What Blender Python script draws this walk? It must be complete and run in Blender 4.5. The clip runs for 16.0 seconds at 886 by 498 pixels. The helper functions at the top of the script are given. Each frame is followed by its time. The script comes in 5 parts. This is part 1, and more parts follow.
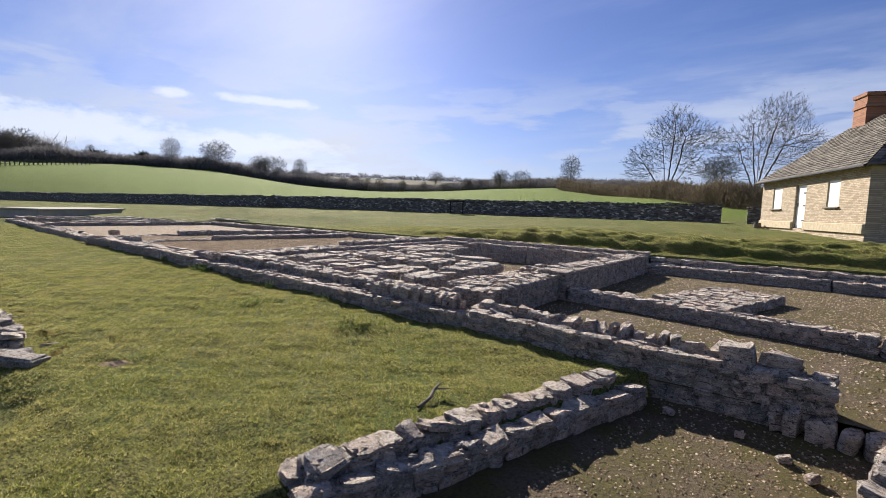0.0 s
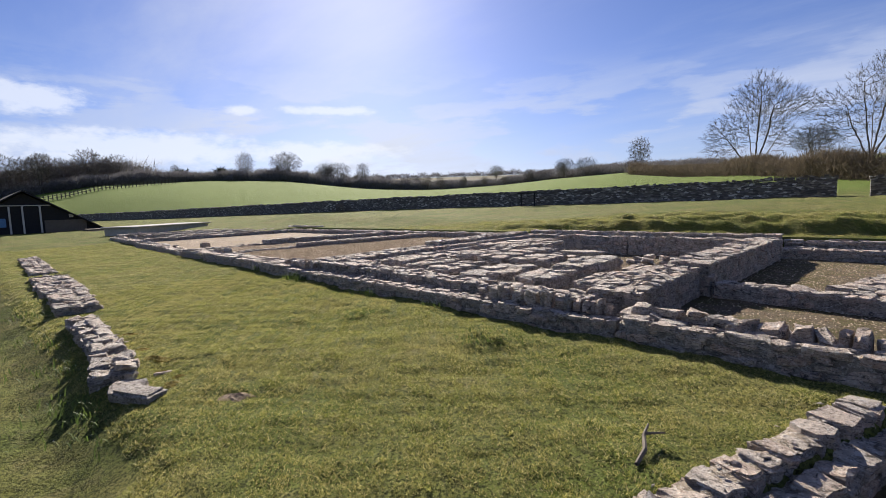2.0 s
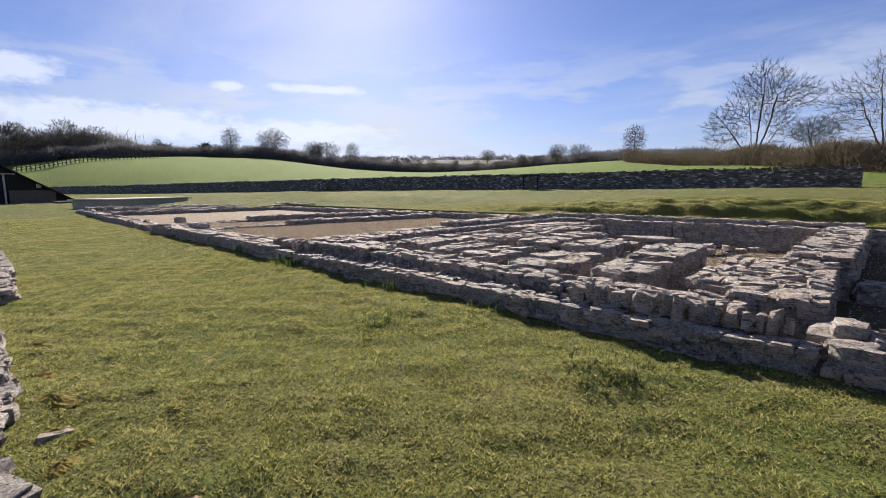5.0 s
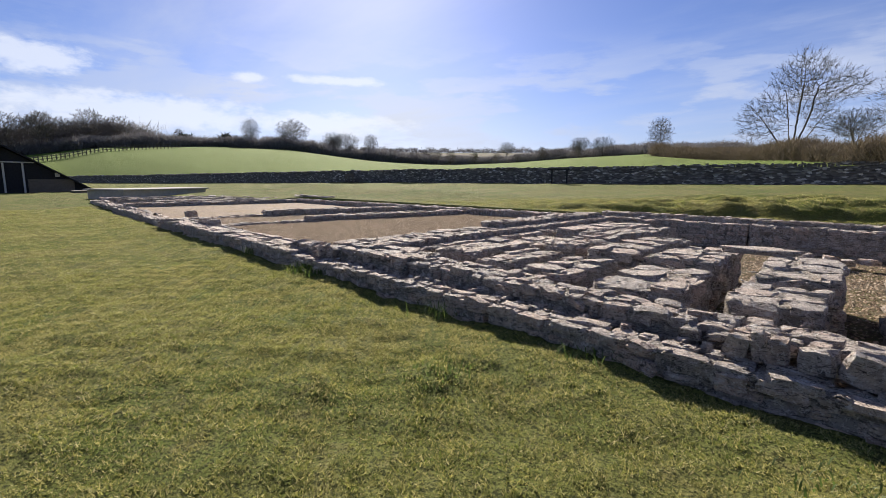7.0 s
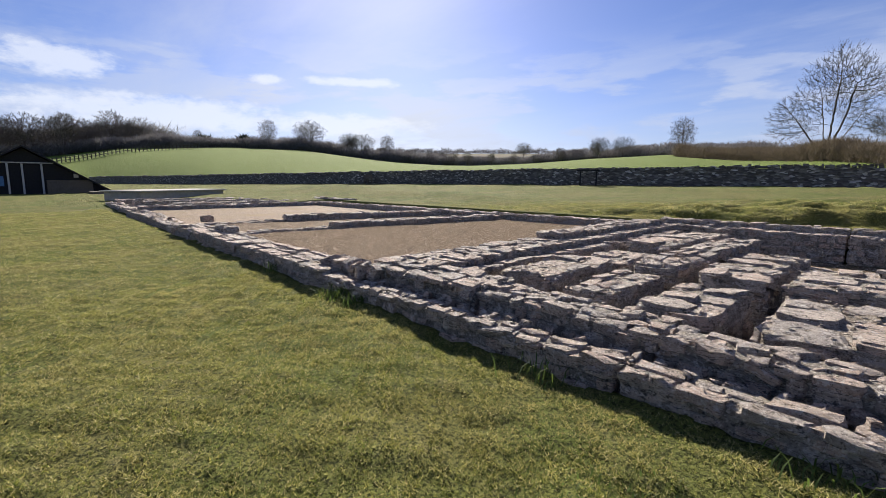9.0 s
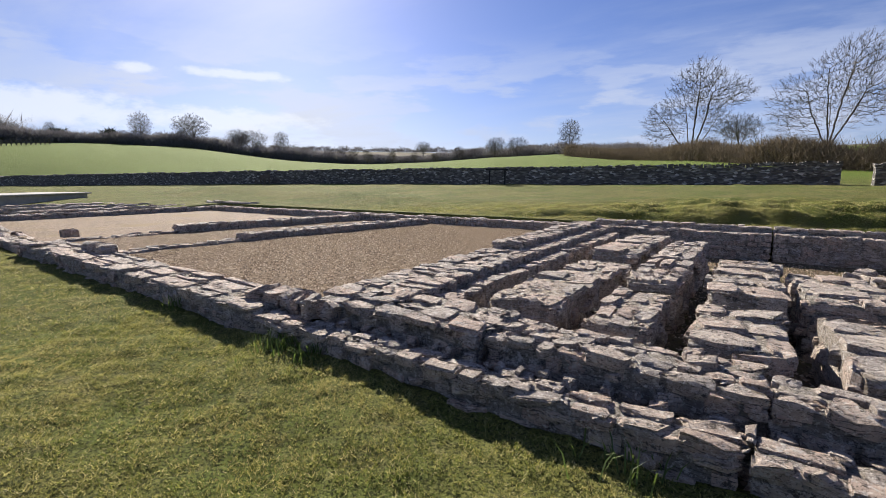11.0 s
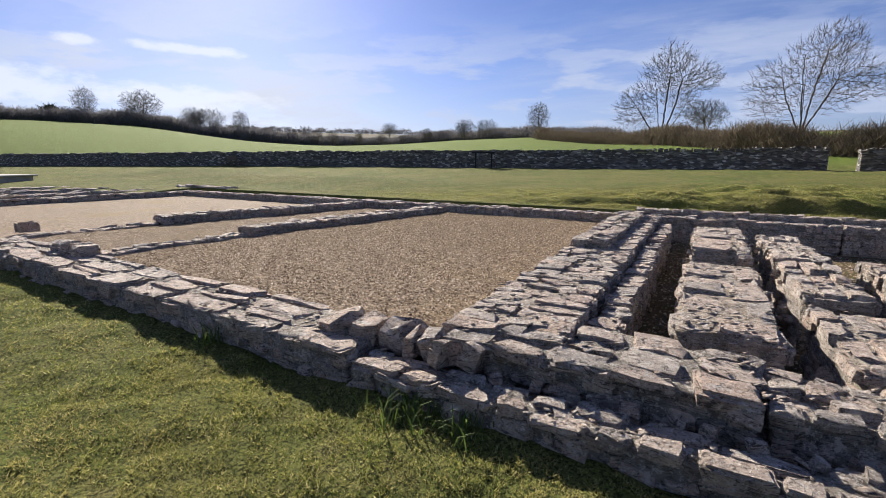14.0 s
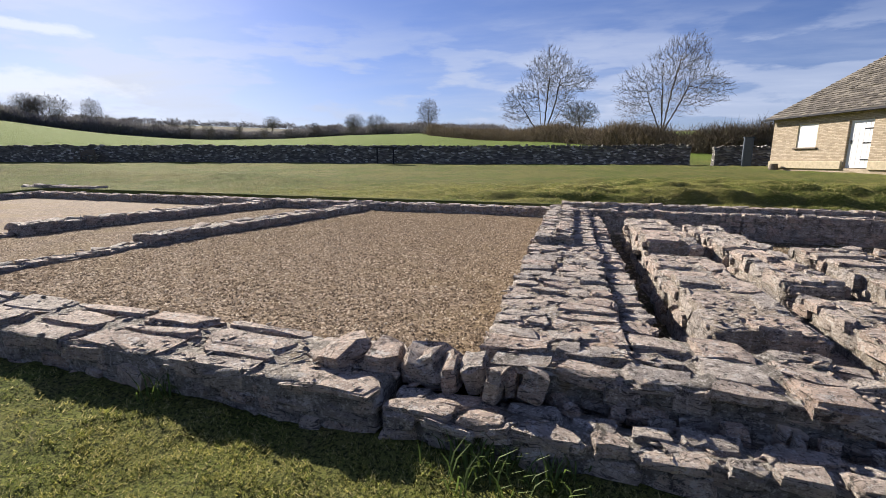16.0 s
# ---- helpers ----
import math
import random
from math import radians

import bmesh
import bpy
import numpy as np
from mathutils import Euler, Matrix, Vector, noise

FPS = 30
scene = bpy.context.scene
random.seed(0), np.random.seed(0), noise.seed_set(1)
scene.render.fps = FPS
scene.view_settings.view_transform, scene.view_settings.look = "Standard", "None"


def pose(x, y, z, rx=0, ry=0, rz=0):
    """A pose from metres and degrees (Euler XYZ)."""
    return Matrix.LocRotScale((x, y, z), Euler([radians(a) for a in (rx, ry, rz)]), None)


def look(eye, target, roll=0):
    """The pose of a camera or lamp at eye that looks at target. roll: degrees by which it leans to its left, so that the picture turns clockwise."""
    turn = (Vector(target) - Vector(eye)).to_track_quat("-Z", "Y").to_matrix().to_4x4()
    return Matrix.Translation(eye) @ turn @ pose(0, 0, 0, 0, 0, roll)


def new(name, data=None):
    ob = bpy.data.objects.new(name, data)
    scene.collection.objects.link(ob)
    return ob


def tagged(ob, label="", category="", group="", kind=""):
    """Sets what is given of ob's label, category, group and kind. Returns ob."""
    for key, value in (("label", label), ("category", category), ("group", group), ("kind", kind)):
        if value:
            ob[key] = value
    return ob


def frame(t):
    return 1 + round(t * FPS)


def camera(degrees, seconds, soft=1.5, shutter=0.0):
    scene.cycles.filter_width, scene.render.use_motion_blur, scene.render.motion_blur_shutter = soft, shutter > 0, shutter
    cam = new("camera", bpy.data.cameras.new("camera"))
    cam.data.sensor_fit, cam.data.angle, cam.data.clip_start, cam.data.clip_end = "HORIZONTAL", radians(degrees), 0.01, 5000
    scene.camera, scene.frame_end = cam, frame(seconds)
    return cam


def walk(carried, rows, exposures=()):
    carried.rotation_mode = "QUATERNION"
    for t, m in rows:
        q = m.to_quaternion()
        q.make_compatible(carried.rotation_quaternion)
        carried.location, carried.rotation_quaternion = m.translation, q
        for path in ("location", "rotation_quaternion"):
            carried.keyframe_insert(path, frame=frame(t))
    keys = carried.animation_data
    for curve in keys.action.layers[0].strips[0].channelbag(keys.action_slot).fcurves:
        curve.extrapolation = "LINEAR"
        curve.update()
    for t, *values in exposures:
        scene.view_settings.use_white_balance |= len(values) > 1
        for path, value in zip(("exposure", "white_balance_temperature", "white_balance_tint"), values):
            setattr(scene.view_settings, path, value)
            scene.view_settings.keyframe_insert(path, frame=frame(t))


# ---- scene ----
cam = camera(87.4, 16.0, soft=0.7)
METRES, EYE, TILT, LEAN, TURN = 10.7, 1.5, 4.5, 0.0, 35.7
ROWS = [
    (0.0, 0.0, 0.0, 0.0, -0.09, -8.64, 0.61),
    (0.5, -0.0202, 0.017, 0.0037, 1.05, -8.87, 2.45),
    (1.0, -0.0374, 0.0356, 0.0009, 3.9, -8.8, 3.49),
    (1.5, -0.0571, 0.0591, -0.0005, 6.43, -8.79, 3.95),
    (2.0, -0.0805, 0.0822, -0.0062, 7.03, -8.8, 4.84),
    (2.5, -0.0973, 0.1085, -0.0122, 7.02, -9.24, 4.99),
    (3.0, -0.11, 0.1389, -0.0183, 7.13, -9.56, 3.57),
    (3.5, -0.1265, 0.1682, -0.0238, 6.58, -10.01, 3.29),
    (6.0, -0.2015, 0.3196, -0.0393, 5.7, -11.22, 3.21),
    (6.5, -0.2156, 0.3532, -0.0388, 7.13, -11.62, 2.63),
    (7.0, -0.2334, 0.3854, -0.0374, 7.89, -11.62, 2.7),
    (7.5, -0.2492, 0.4169, -0.039, 9.13, -11.6, 3.07),
    (8.0, -0.2658, 0.4485, -0.0376, 9.71, -11.55, 2.72),
    (8.5, -0.2899, 0.4747, -0.0387, 9.92, -11.39, 2.58),
    (9.0, -0.3076, 0.4963, -0.037, 9.68, -11.44, 2.73),
    (9.5, -0.3247, 0.5243, -0.0349, 6.62, -11.65, 2.09),
    (12.0, -0.4289, 0.6397, -0.0317, -5.27, -12.95, 2.6),
    (12.5, -0.4478, 0.663, -0.0339, -5.65, -13.9, 2.11),
    (13.0, -0.4665, 0.6855, -0.0317, -5.83, -14.24, 1.47),
    (13.5, -0.4904, 0.706, -0.0316, -6.33, -14.23, 1.38),
    (14.0, -0.5122, 0.7264, -0.0321, -6.94, -14.41, 1.68),
    (14.5, -0.5324, 0.7496, -0.0318, -7.73, -14.28, 1.53),
    (15.0, -0.5504, 0.7622, -0.0328, -12.19, -14.17, 1.56),
    (15.5, -0.5671, 0.7767, -0.0346, -15.87, -14.77, 1.6),
    (16.0, -0.5797, 0.7952, -0.0363, -20.29, -15.19, 0.71),
]
walk(cam, [(t, pose(0, 0, EYE, TILT, LEAN, 0) @ pose(0, 0, 0, 0, 0, TURN) @ pose(METRES * x, METRES * y, METRES * z, 90 + pitch, roll, yaw)) for t, x, y, z, yaw, pitch, roll in ROWS])

# ---------------------------------------------------------------- light
SUN_AZ, SUN_EL = radians(-51.5), radians(27)
sun_way = Vector((math.sin(SUN_AZ) * math.cos(SUN_EL), math.cos(SUN_AZ) * math.cos(SUN_EL), math.sin(SUN_EL)))
sun_data = bpy.data.lights.new("sun", "SUN")
sun_data.energy, sun_data.angle, sun_data.color = 5.0, radians(0.6), (1.0, 0.915, 0.80)
sun = new("sun", sun_data)
sun.matrix_world = look(sun_way * 60, (0, 0, 0))
scene.view_settings.exposure = 1.08


class Nodes:
    """Short hand for building a node tree."""

    def __init__(self, tree):
        self.t = tree
        tree.nodes.clear()

    def add(self, kind, **values):
        n = self.t.nodes.new(kind)
        for key, v in values.items():
            if key == "op":
                n.operation = v
            elif key == "blend":
                n.blend_type = v
            elif key == "data":
                n.data_type = v
            elif key == "dims":
                n.noise_dimensions = v
            elif key == "feature":
                n.feature = v
        return n

    def link(self, a, b):
        self.t.links.new(a, b)

    def put(self, socket, v):
        if hasattr(v, "is_output"):
            self.link(v, socket)
        else:
            socket.default_value = v

    def math(self, op, a, b=0.0, clamp=False):
        n = self.add("ShaderNodeMath", op=op)
        n.use_clamp = clamp
        self.put(n.inputs[0], a)
        self.put(n.inputs[1], b)
        return n.outputs[0]

    def noise(self, vec, scale, detail=4, rough=0.55):
        n = self.add("ShaderNodeTexNoise")
        if vec is not None:
            self.link(vec, n.inputs["Vector"])
        n.inputs["Scale"].default_value, n.inputs["Detail"].default_value, n.inputs["Roughness"].default_value = scale, detail, rough
        return n.outputs["Fac"]

    def voronoi(self, vec, scale):
        n = self.add("ShaderNodeTexVoronoi")
        self.link(vec, n.inputs["Vector"])
        n.inputs["Scale"].default_value = scale
        return n

    def ramp(self, fac, stops):
        n = self.add("ShaderNodeValToRGB")
        self.link(fac, n.inputs[0])
        e = n.color_ramp.elements
        while len(e) < len(stops):
            e.new(0.5)
        for el, (p, c) in zip(e, stops):
            el.position = p
            el.color = (*c, 1) if len(c) == 3 else c
        return n.outputs[0]

    def step(self, fac, lo, hi):
        n = self.add("ShaderNodeMapRange")
        n.interpolation_type = "SMOOTHSTEP"
        self.link(fac, n.inputs[0])
        n.inputs[1].default_value, n.inputs[2].default_value = lo, hi
        return n.outputs[0]

    def mix(self, fac, a, b, blend="MIX"):
        n = self.add("ShaderNodeMix", data="RGBA", blend=blend)
        self.put(n.inputs[0], fac)
        for s, v in ((n.inputs[6], a), (n.inputs[7], b)):
            self.put(s, (*v, 1) if isinstance(v, tuple) and len(v) == 3 else v)
        return n.outputs[2]

    def scaled(self, vec, s):
        n = self.add("ShaderNodeVectorMath", op="MULTIPLY")
        self.link(vec, n.inputs[0])
        n.inputs[1].default_value = s
        return n.outputs[0]


# small lens-shaped clouds: direction (azimuth, elevation), half width, half height, all in degrees
CLOUDS = [((-65.5, 11.0), 1.9, 0.7), ((-56.0, 11.2), 7.0, 0.65), ((-76.0, 6.6), 17.0, 2.3), ((-58.0, 6.4), 12.0, 1.6), ((-84.5, 10.8), 6.0, 1.9)]


def make_world():
    world = bpy.data.worlds.new("sky")
    scene.world = world
    world.use_nodes = True
    k = Nodes(world.node_tree)
    sky = k.add("ShaderNodeTexSky")
    sky.sky_type, sky.sun_disc = "NISHITA", False
    sky.sun_elevation, sky.sun_rotation = SUN_EL, SUN_AZ
    sky.air_density, sky.dust_density, sky.ozone_density = 1.0, 0.4, 2.0
    way = k.add("ShaderNodeTexCoord").outputs["Generated"]
    sep = k.add("ShaderNodeSeparateXYZ")
    k.link(way, sep.inputs[0])
    up = k.math("ADD", k.math("MAXIMUM", sep.outputs[2], 0.0), 0.10)
    flat = k.add("ShaderNodeCombineXYZ")
    k.link(k.math("DIVIDE", sep.outputs[0], up), flat.inputs[0])
    k.link(k.math("DIVIDE", sep.outputs[1], up), flat.inputs[1])
    turn = k.add("ShaderNodeMapping")
    turn.inputs["Rotation"].default_value = (0, 0, radians(25))
    turn.inputs["Scale"].default_value = (0.35, 0.85, 1)
    k.link(flat.outputs[0], turn.inputs[0])
    cirrus = k.step(k.noise(turn.outputs[0], 1.0, 9, 0.6), 0.40, 0.78)
    low = k.noise(k.scaled(way, (5.0, 5.0, 22.0)), 1.0, 7, 0.55)
    band = k.math("MULTIPLY", k.step(sep.outputs[2], 0.02, 0.09), k.math("SUBTRACT", 1.0, k.step(sep.outputs[2], 0.16, 0.30)))
    cumulus = k.math("MULTIPLY", k.step(low, 0.46, 0.57), band)
    haze = k.math("SUBTRACT", 1.0, k.step(sep.outputs[2], 0.0, 0.22))
    glow = k.add("ShaderNodeVectorMath", op="DOT_PRODUCT")
    k.link(way, glow.inputs[0])
    glow.inputs[1].default_value = sun_way
    near = k.step(glow.outputs["Value"], 0.84, 1.03)
    cover = k.math("ADD", k.math("MULTIPLY", cirrus, 0.52), k.math("MULTIPLY", cumulus, 0.45), True)
    cover = k.math("ADD", cover, k.math("MULTIPLY", haze, 0.27), True)
    white = 0.0
    for centre, wide, tall in CLOUDS:
        a, e = radians(centre[0]), radians(centre[1])
        side = k.add("ShaderNodeVectorMath", op="DOT_PRODUCT")
        k.link(way, side.inputs[0])
        side.inputs[1].default_value = (math.cos(a), -math.sin(a), 0)
        ahead = k.add("ShaderNodeVectorMath", op="DOT_PRODUCT")
        k.link(way, ahead.inputs[0])
        ahead.inputs[1].default_value = (math.sin(a), math.cos(a), 0)
        u = k.math("DIVIDE", side.outputs["Value"], radians(wide))
        v = k.math("DIVIDE", k.math("SUBTRACT", sep.outputs[2], math.sin(e)), radians(tall))
        d = k.math("SQRT", k.math("ADD", k.math("MULTIPLY", u, u), k.math("MULTIPLY", v, v)))
        d = k.math("ADD", d, k.math("MULTIPLY", k.math("SUBTRACT", k.noise(k.scaled(way, (26, 26, 60)), 1.0, 6, 0.6), 0.5), 1.3))
        wisp = k.math("MULTIPLY", k.step(d, 1.0, 0.35), k.step(ahead.outputs["Value"], 0.0, 0.1))
        white = k.math("MAXIMUM", white, wisp)
    cloud = k.mix(near, (9.2, 10.3, 13.3), (13.0, 13.4, 14.4))
    away = k.step(glow.outputs["Value"], 0.0, -0.7)
    cloud = k.mix(away, cloud, (5.2, 5.8, 7.6))
    deep = k.mix(1.0, sky.outputs[0], (0.93, 1.03, 1.58), "MULTIPLY")
    colour = k.mix(cover, deep, cloud)
    colour = k.mix(k.math("MULTIPLY", white, 0.65), colour, (14.6, 15.2, 16.6))
    bg = k.add("ShaderNodeBackground")
    k.link(colour, bg.inputs[0])
    bg.inputs[1].default_value = 0.0305
    k.link(bg.outputs[0], k.add("ShaderNodeOutputWorld").inputs[0])


make_world()

# ---------------------------------------------------------------- materials


def material(name, build, rough=0.9, metal=0.0, thin=0.0, gloss=0.3):
    m = bpy.data.materials.new(name)
    m.use_nodes = True
    k = Nodes(m.node_tree)
    bsdf = k.add("ShaderNodeBsdfPrincipled")
    bsdf.inputs["Roughness"].default_value, bsdf.inputs["Metallic"].default_value = rough, metal
    bsdf.inputs["Specular IOR Level"].default_value = gloss
    last = bsdf.outputs[0]
    pos = k.add("ShaderNodeNewGeometry").outputs["Position"]
    colour, height, strength, dist = build(k, pos)
    k.put(bsdf.inputs["Base Color"], (*colour, 1) if isinstance(colour, tuple) else colour)
    if height is not None:
        b = k.add("ShaderNodeBump")
        b.inputs["Strength"].default_value, b.inputs["Distance"].default_value = strength, dist
        k.link(height, b.inputs["Height"])
        k.link(b.outputs[0], bsdf.inputs["Normal"])
    if thin:
        leaf, both = k.add("ShaderNodeBsdfTranslucent"), k.add("ShaderNodeMixShader")
        k.put(leaf.inputs[0], (*colour, 1) if isinstance(colour, tuple) else colour)
        both.inputs[0].default_value = thin
        k.link(last, both.inputs[1])
        k.link(leaf.outputs[0], both.inputs[2])
        last = both.outputs[0]
    k.link(last, k.add("ShaderNodeOutputMaterial").inputs[0])
    return m


def island(k):
    return k.add("ShaderNodeNewGeometry").outputs["Random Per Island"]


def piece(k):
    return k.add("ShaderNodeObjectInfo").outputs["Random"]


def limestone(pale, warm, grey, pick):
    def build(k, pos):
        base = k.ramp(pick(k), [(0.0, grey), (0.35, pale), (0.7, warm), (1.0, pale)])
        mottle = k.noise(pos, 9.0, 6, 0.7)
        base = k.mix(k.step(mottle, 0.32, 0.68), k.mix(1.0, base, (0.74, 0.71, 0.70), "MULTIPLY"), k.mix(1.0, base, (1.22, 1.2, 1.17), "MULTIPLY"))
        bend = k.add("ShaderNodeVectorMath", op="ADD")
        drift = k.add("ShaderNodeTexNoise")
        k.link(pos, drift.inputs["Vector"])
        drift.inputs["Scale"].default_value = 5.0
        k.link(pos, bend.inputs[0])
        k.link(k.scaled(drift.outputs["Color"], (0.10, 0.10, 0.10)), bend.inputs[1])
        beds = k.noise(k.scaled(bend.outputs[0], (9, 9, 95)), 1.0, 6, 0.75)
        ribs = k.noise(k.scaled(bend.outputs[0], (19, 44, 44)), 1.0, 8, 0.8)
        knobs = k.noise(pos, 20.0, 5, 0.65)
        grain = k.noise(pos, 85.0, 5, 0.75)
        crack = k.math("MAXIMUM", k.step(beds, 0.46, 0.40), k.math("MULTIPLY", k.step(ribs, 0.46, 0.37), 0.6))
        base = k.mix(k.math("MULTIPLY", crack, 0.85), base, (0.06, 0.05, 0.042))
        pits = k.step(k.noise(pos, 60.0, 5, 0.75), 0.57, 0.64)
        base = k.mix(k.math("MULTIPLY", pits, 0.75), base, (0.045, 0.04, 0.036))
        white = k.step(k.noise(pos, 42.0, 7, 0.8), 0.53, 0.59)
        base = k.mix(k.math("MULTIPLY", white, 0.65), base, (0.82, 0.77, 0.71))
        lichen = k.step(k.noise(pos, 13.0, 7, 0.8), 0.56, 0.62)
        base = k.mix(k.math("MULTIPLY", lichen, 0.85), base, (0.06, 0.053, 0.046))
        crust = k.step(k.noise(k.scaled(pos, (1.0, 1.0, 1.3)), 10.0, 8, 0.75), 0.57, 0.61)
        base = k.mix(k.math("MULTIPLY", crust, 0.7), base, (0.74, 0.70, 0.66))
        ochre = k.step(k.noise(pos, 2.6, 5, 0.7), 0.60, 0.74)
        base = k.mix(k.math("MULTIPLY", ochre, 0.4), base, (0.34, 0.22, 0.08))
        h = k.math("ADD", k.math("MULTIPLY", grain, 0.4), k.math("ADD", k.math("MULTIPLY", beds, 0.8), k.math("MULTIPLY", ribs, 1.0)))
        h = k.math("ADD", h, k.math("MULTIPLY", knobs, 1.2))
        h = k.math("SUBTRACT", h, k.math("MULTIPLY", pits, 0.2))
        return base, h, 1.0, 0.036
    return build


def lawn(k, pos):
    big = k.noise(pos, 0.55, 4, 0.6)
    mid = k.noise(pos, 3.5, 5, 0.65)
    fine = k.noise(pos, 55.0, 4, 0.7)
    c = k.mix(k.step(big, 0.35, 0.65), (0.151, 0.186, 0.039), (0.229, 0.220, 0.065))
    c = k.mix(k.math("MULTIPLY", k.step(mid, 0.5, 0.72), 0.6), c, (0.294, 0.246, 0.112))
    # shade down between the blades, painted into the ground colour as near-black flecks
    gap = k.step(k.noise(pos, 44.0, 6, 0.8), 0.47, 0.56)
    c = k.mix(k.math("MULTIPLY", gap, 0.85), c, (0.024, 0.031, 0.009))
    c = k.mix(k.math("MULTIPLY", k.step(k.noise(pos, 70.0, 4, 0.7), 0.58, 0.66), 0.6), c, (0.294, 0.268, 0.112))
    sep = k.add("ShaderNodeSeparateXYZ")
    k.link(pos, sep.inputs[0])
    pasture = k.step(sep.outputs[2], 1.15, 1.9)
    c = k.mix(pasture, c, k.mix(k.step(mid, 0.3, 0.7), (0.104, 0.168, 0.024), (0.151, 0.186, 0.037)))
    plough = k.step(sep.outputs[2], 13.5, 15.0)
    c = k.mix(plough, c, k.mix(k.step(k.noise(pos, 0.02, 3), 0.4, 0.6), (0.112, 0.086, 0.060), (0.086, 0.086, 0.043)))
    return c, k.math("ADD", fine, k.math("MULTIPLY", mid, 1.4)), 0.9, 0.08


def blades(k, pos):
    c = k.ramp(island(k), [(0.0, (0.084, 0.129, 0.019)), (0.38, (0.244, 0.270, 0.052)), (0.72, (0.415, 0.373, 0.103)), (1.0, (0.623, 0.550, 0.279))])
    big = k.noise(pos, 0.9, 4, 0.6)
    c = k.mix(k.math("MULTIPLY", k.step(big, 0.42, 0.68), 0.5), c, (0.498, 0.415, 0.166))
    green = k.step(k.noise(pos, 2.3, 5, 0.65), 0.52, 0.66)
    c = k.mix(k.math("MULTIPLY", green, 0.4), c, (0.155, 0.218, 0.036))
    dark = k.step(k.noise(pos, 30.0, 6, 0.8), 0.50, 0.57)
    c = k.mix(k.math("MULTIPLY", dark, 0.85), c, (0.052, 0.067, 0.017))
    light = k.step(k.noise(pos, 52.0, 4, 0.75), 0.53, 0.60)
    return k.mix(k.math("MULTIPLY", light, 0.75), c, (0.571, 0.518, 0.228)), None, 0, 0


def gravel(k, pos):
    v = k.voronoi(pos, 46.0)
    tone = k.add("ShaderNodeSeparateColor")
    k.link(v.outputs["Color"], tone.inputs[0])
    c = k.ramp(tone.outputs[0], [(0.0, (0.075, 0.051, 0.034)), (0.5, (0.195, 0.138, 0.09)), (1.0, (0.36, 0.27, 0.19))])
    moss = k.step(k.noise(pos, 0.8, 6, 0.7), 0.46, 0.66)
    c = k.mix(k.math("MULTIPLY", moss, 0.5), c, (0.20, 0.135, 0.045))
    return c, k.noise(pos, 40.0, 4, 0.7), 0.9, 0.02


def mossy(k, pos):
    n = k.noise(pos, 2.2, 6, 0.65)
    grit = k.noise(pos, 38.0, 6, 0.75)
    c = k.mix(k.step(n, 0.38, 0.6), (0.125, 0.092, 0.058), (0.092, 0.078, 0.020))
    c = k.mix(k.math("MULTIPLY", k.step(grit, 0.46, 0.62), 0.7), c, (0.045, 0.033, 0.02))
    c = k.mix(k.math("MULTIPLY", k.step(k.noise(pos, 64.0, 4, 0.7), 0.60, 0.68), 0.6), c, (0.27, 0.21, 0.14))
    return c, grit, 1.0, 0.03


def pebble(k, pos):
    return k.ramp(island(k), [(0.0, (0.05, 0.034, 0.023)), (0.4, (0.18, 0.128, 0.083)), (0.8, (0.33, 0.245, 0.165)), (1.0, (0.56, 0.46, 0.35))]), None, 0, 0


def drystone(k, pos):
    v = k.voronoi(k.scaled(pos, (4.5, 4.5, 12.0)), 1.0)
    tone = k.add("ShaderNodeSeparateColor")
    k.link(v.outputs["Color"], tone.inputs[0])
    c = k.ramp(tone.outputs[0], [(0.0, (0.07, 0.065, 0.06)), (0.6, (0.13, 0.12, 0.11)), (0.9, (0.24, 0.23, 0.21)), (1.0, (0.55, 0.53, 0.50))])
    return c, v.outputs["Distance"], 1.0, 0.06


def cottage_stone(k, pos):
    brick = k.add("ShaderNodeTexBrick")
    tc = k.add("ShaderNodeTexCoord")
    k.link(tc.outputs["Object"], brick.inputs["Vector"])
    brick.inputs["Scale"].default_value = 1.0
    brick.inputs["Brick Width"].default_value, brick.inputs["Row Height"].default_value = 0.21, 0.062
    brick.inputs["Mortar Size"].default_value = 0.008
    brick.inputs["Color1"].default_value, brick.inputs["Color2"].default_value = (0.36, 0.29, 0.215, 1), (0.57, 0.475, 0.365, 1)
    brick.inputs["Mortar"].default_value = (0.30, 0.24, 0.16, 1)
    n = k.noise(pos, 2.5, 6, 0.7)
    c = k.mix(k.math("MULTIPLY", k.step(n, 0.45, 0.75), 0.4), brick.outputs[0], (0.230, 0.191, 0.138))
    return c, k.math("SUBTRACT", k.noise(pos, 20, 4), brick.outputs["Fac"]), 0.8, 0.02


def plain(c, var=0.25, scale=9.0, bump=0.3):
    def build(k, pos):
        n = k.noise(pos, scale, 6, 0.65)
        dark = tuple(v * (1 - var) for v in c)
        return k.mix(k.step(n, 0.35, 0.68), c, dark), k.noise(pos, scale * 6, 4), bump, 0.01
    return build


def slate(k, pos):
    c = k.ramp(island(k), [(0.0, (0.075, 0.066, 0.058)), (0.5, (0.135, 0.12, 0.105)), (1.0, (0.22, 0.195, 0.165))])
    moss = k.step(k.noise(pos, 5.0, 5, 0.7), 0.52, 0.7)
    return k.mix(k.math("MULTIPLY", moss, 0.4), c, (0.12, 0.11, 0.05)), k.noise(pos, 30, 4), 0.6, 0.02


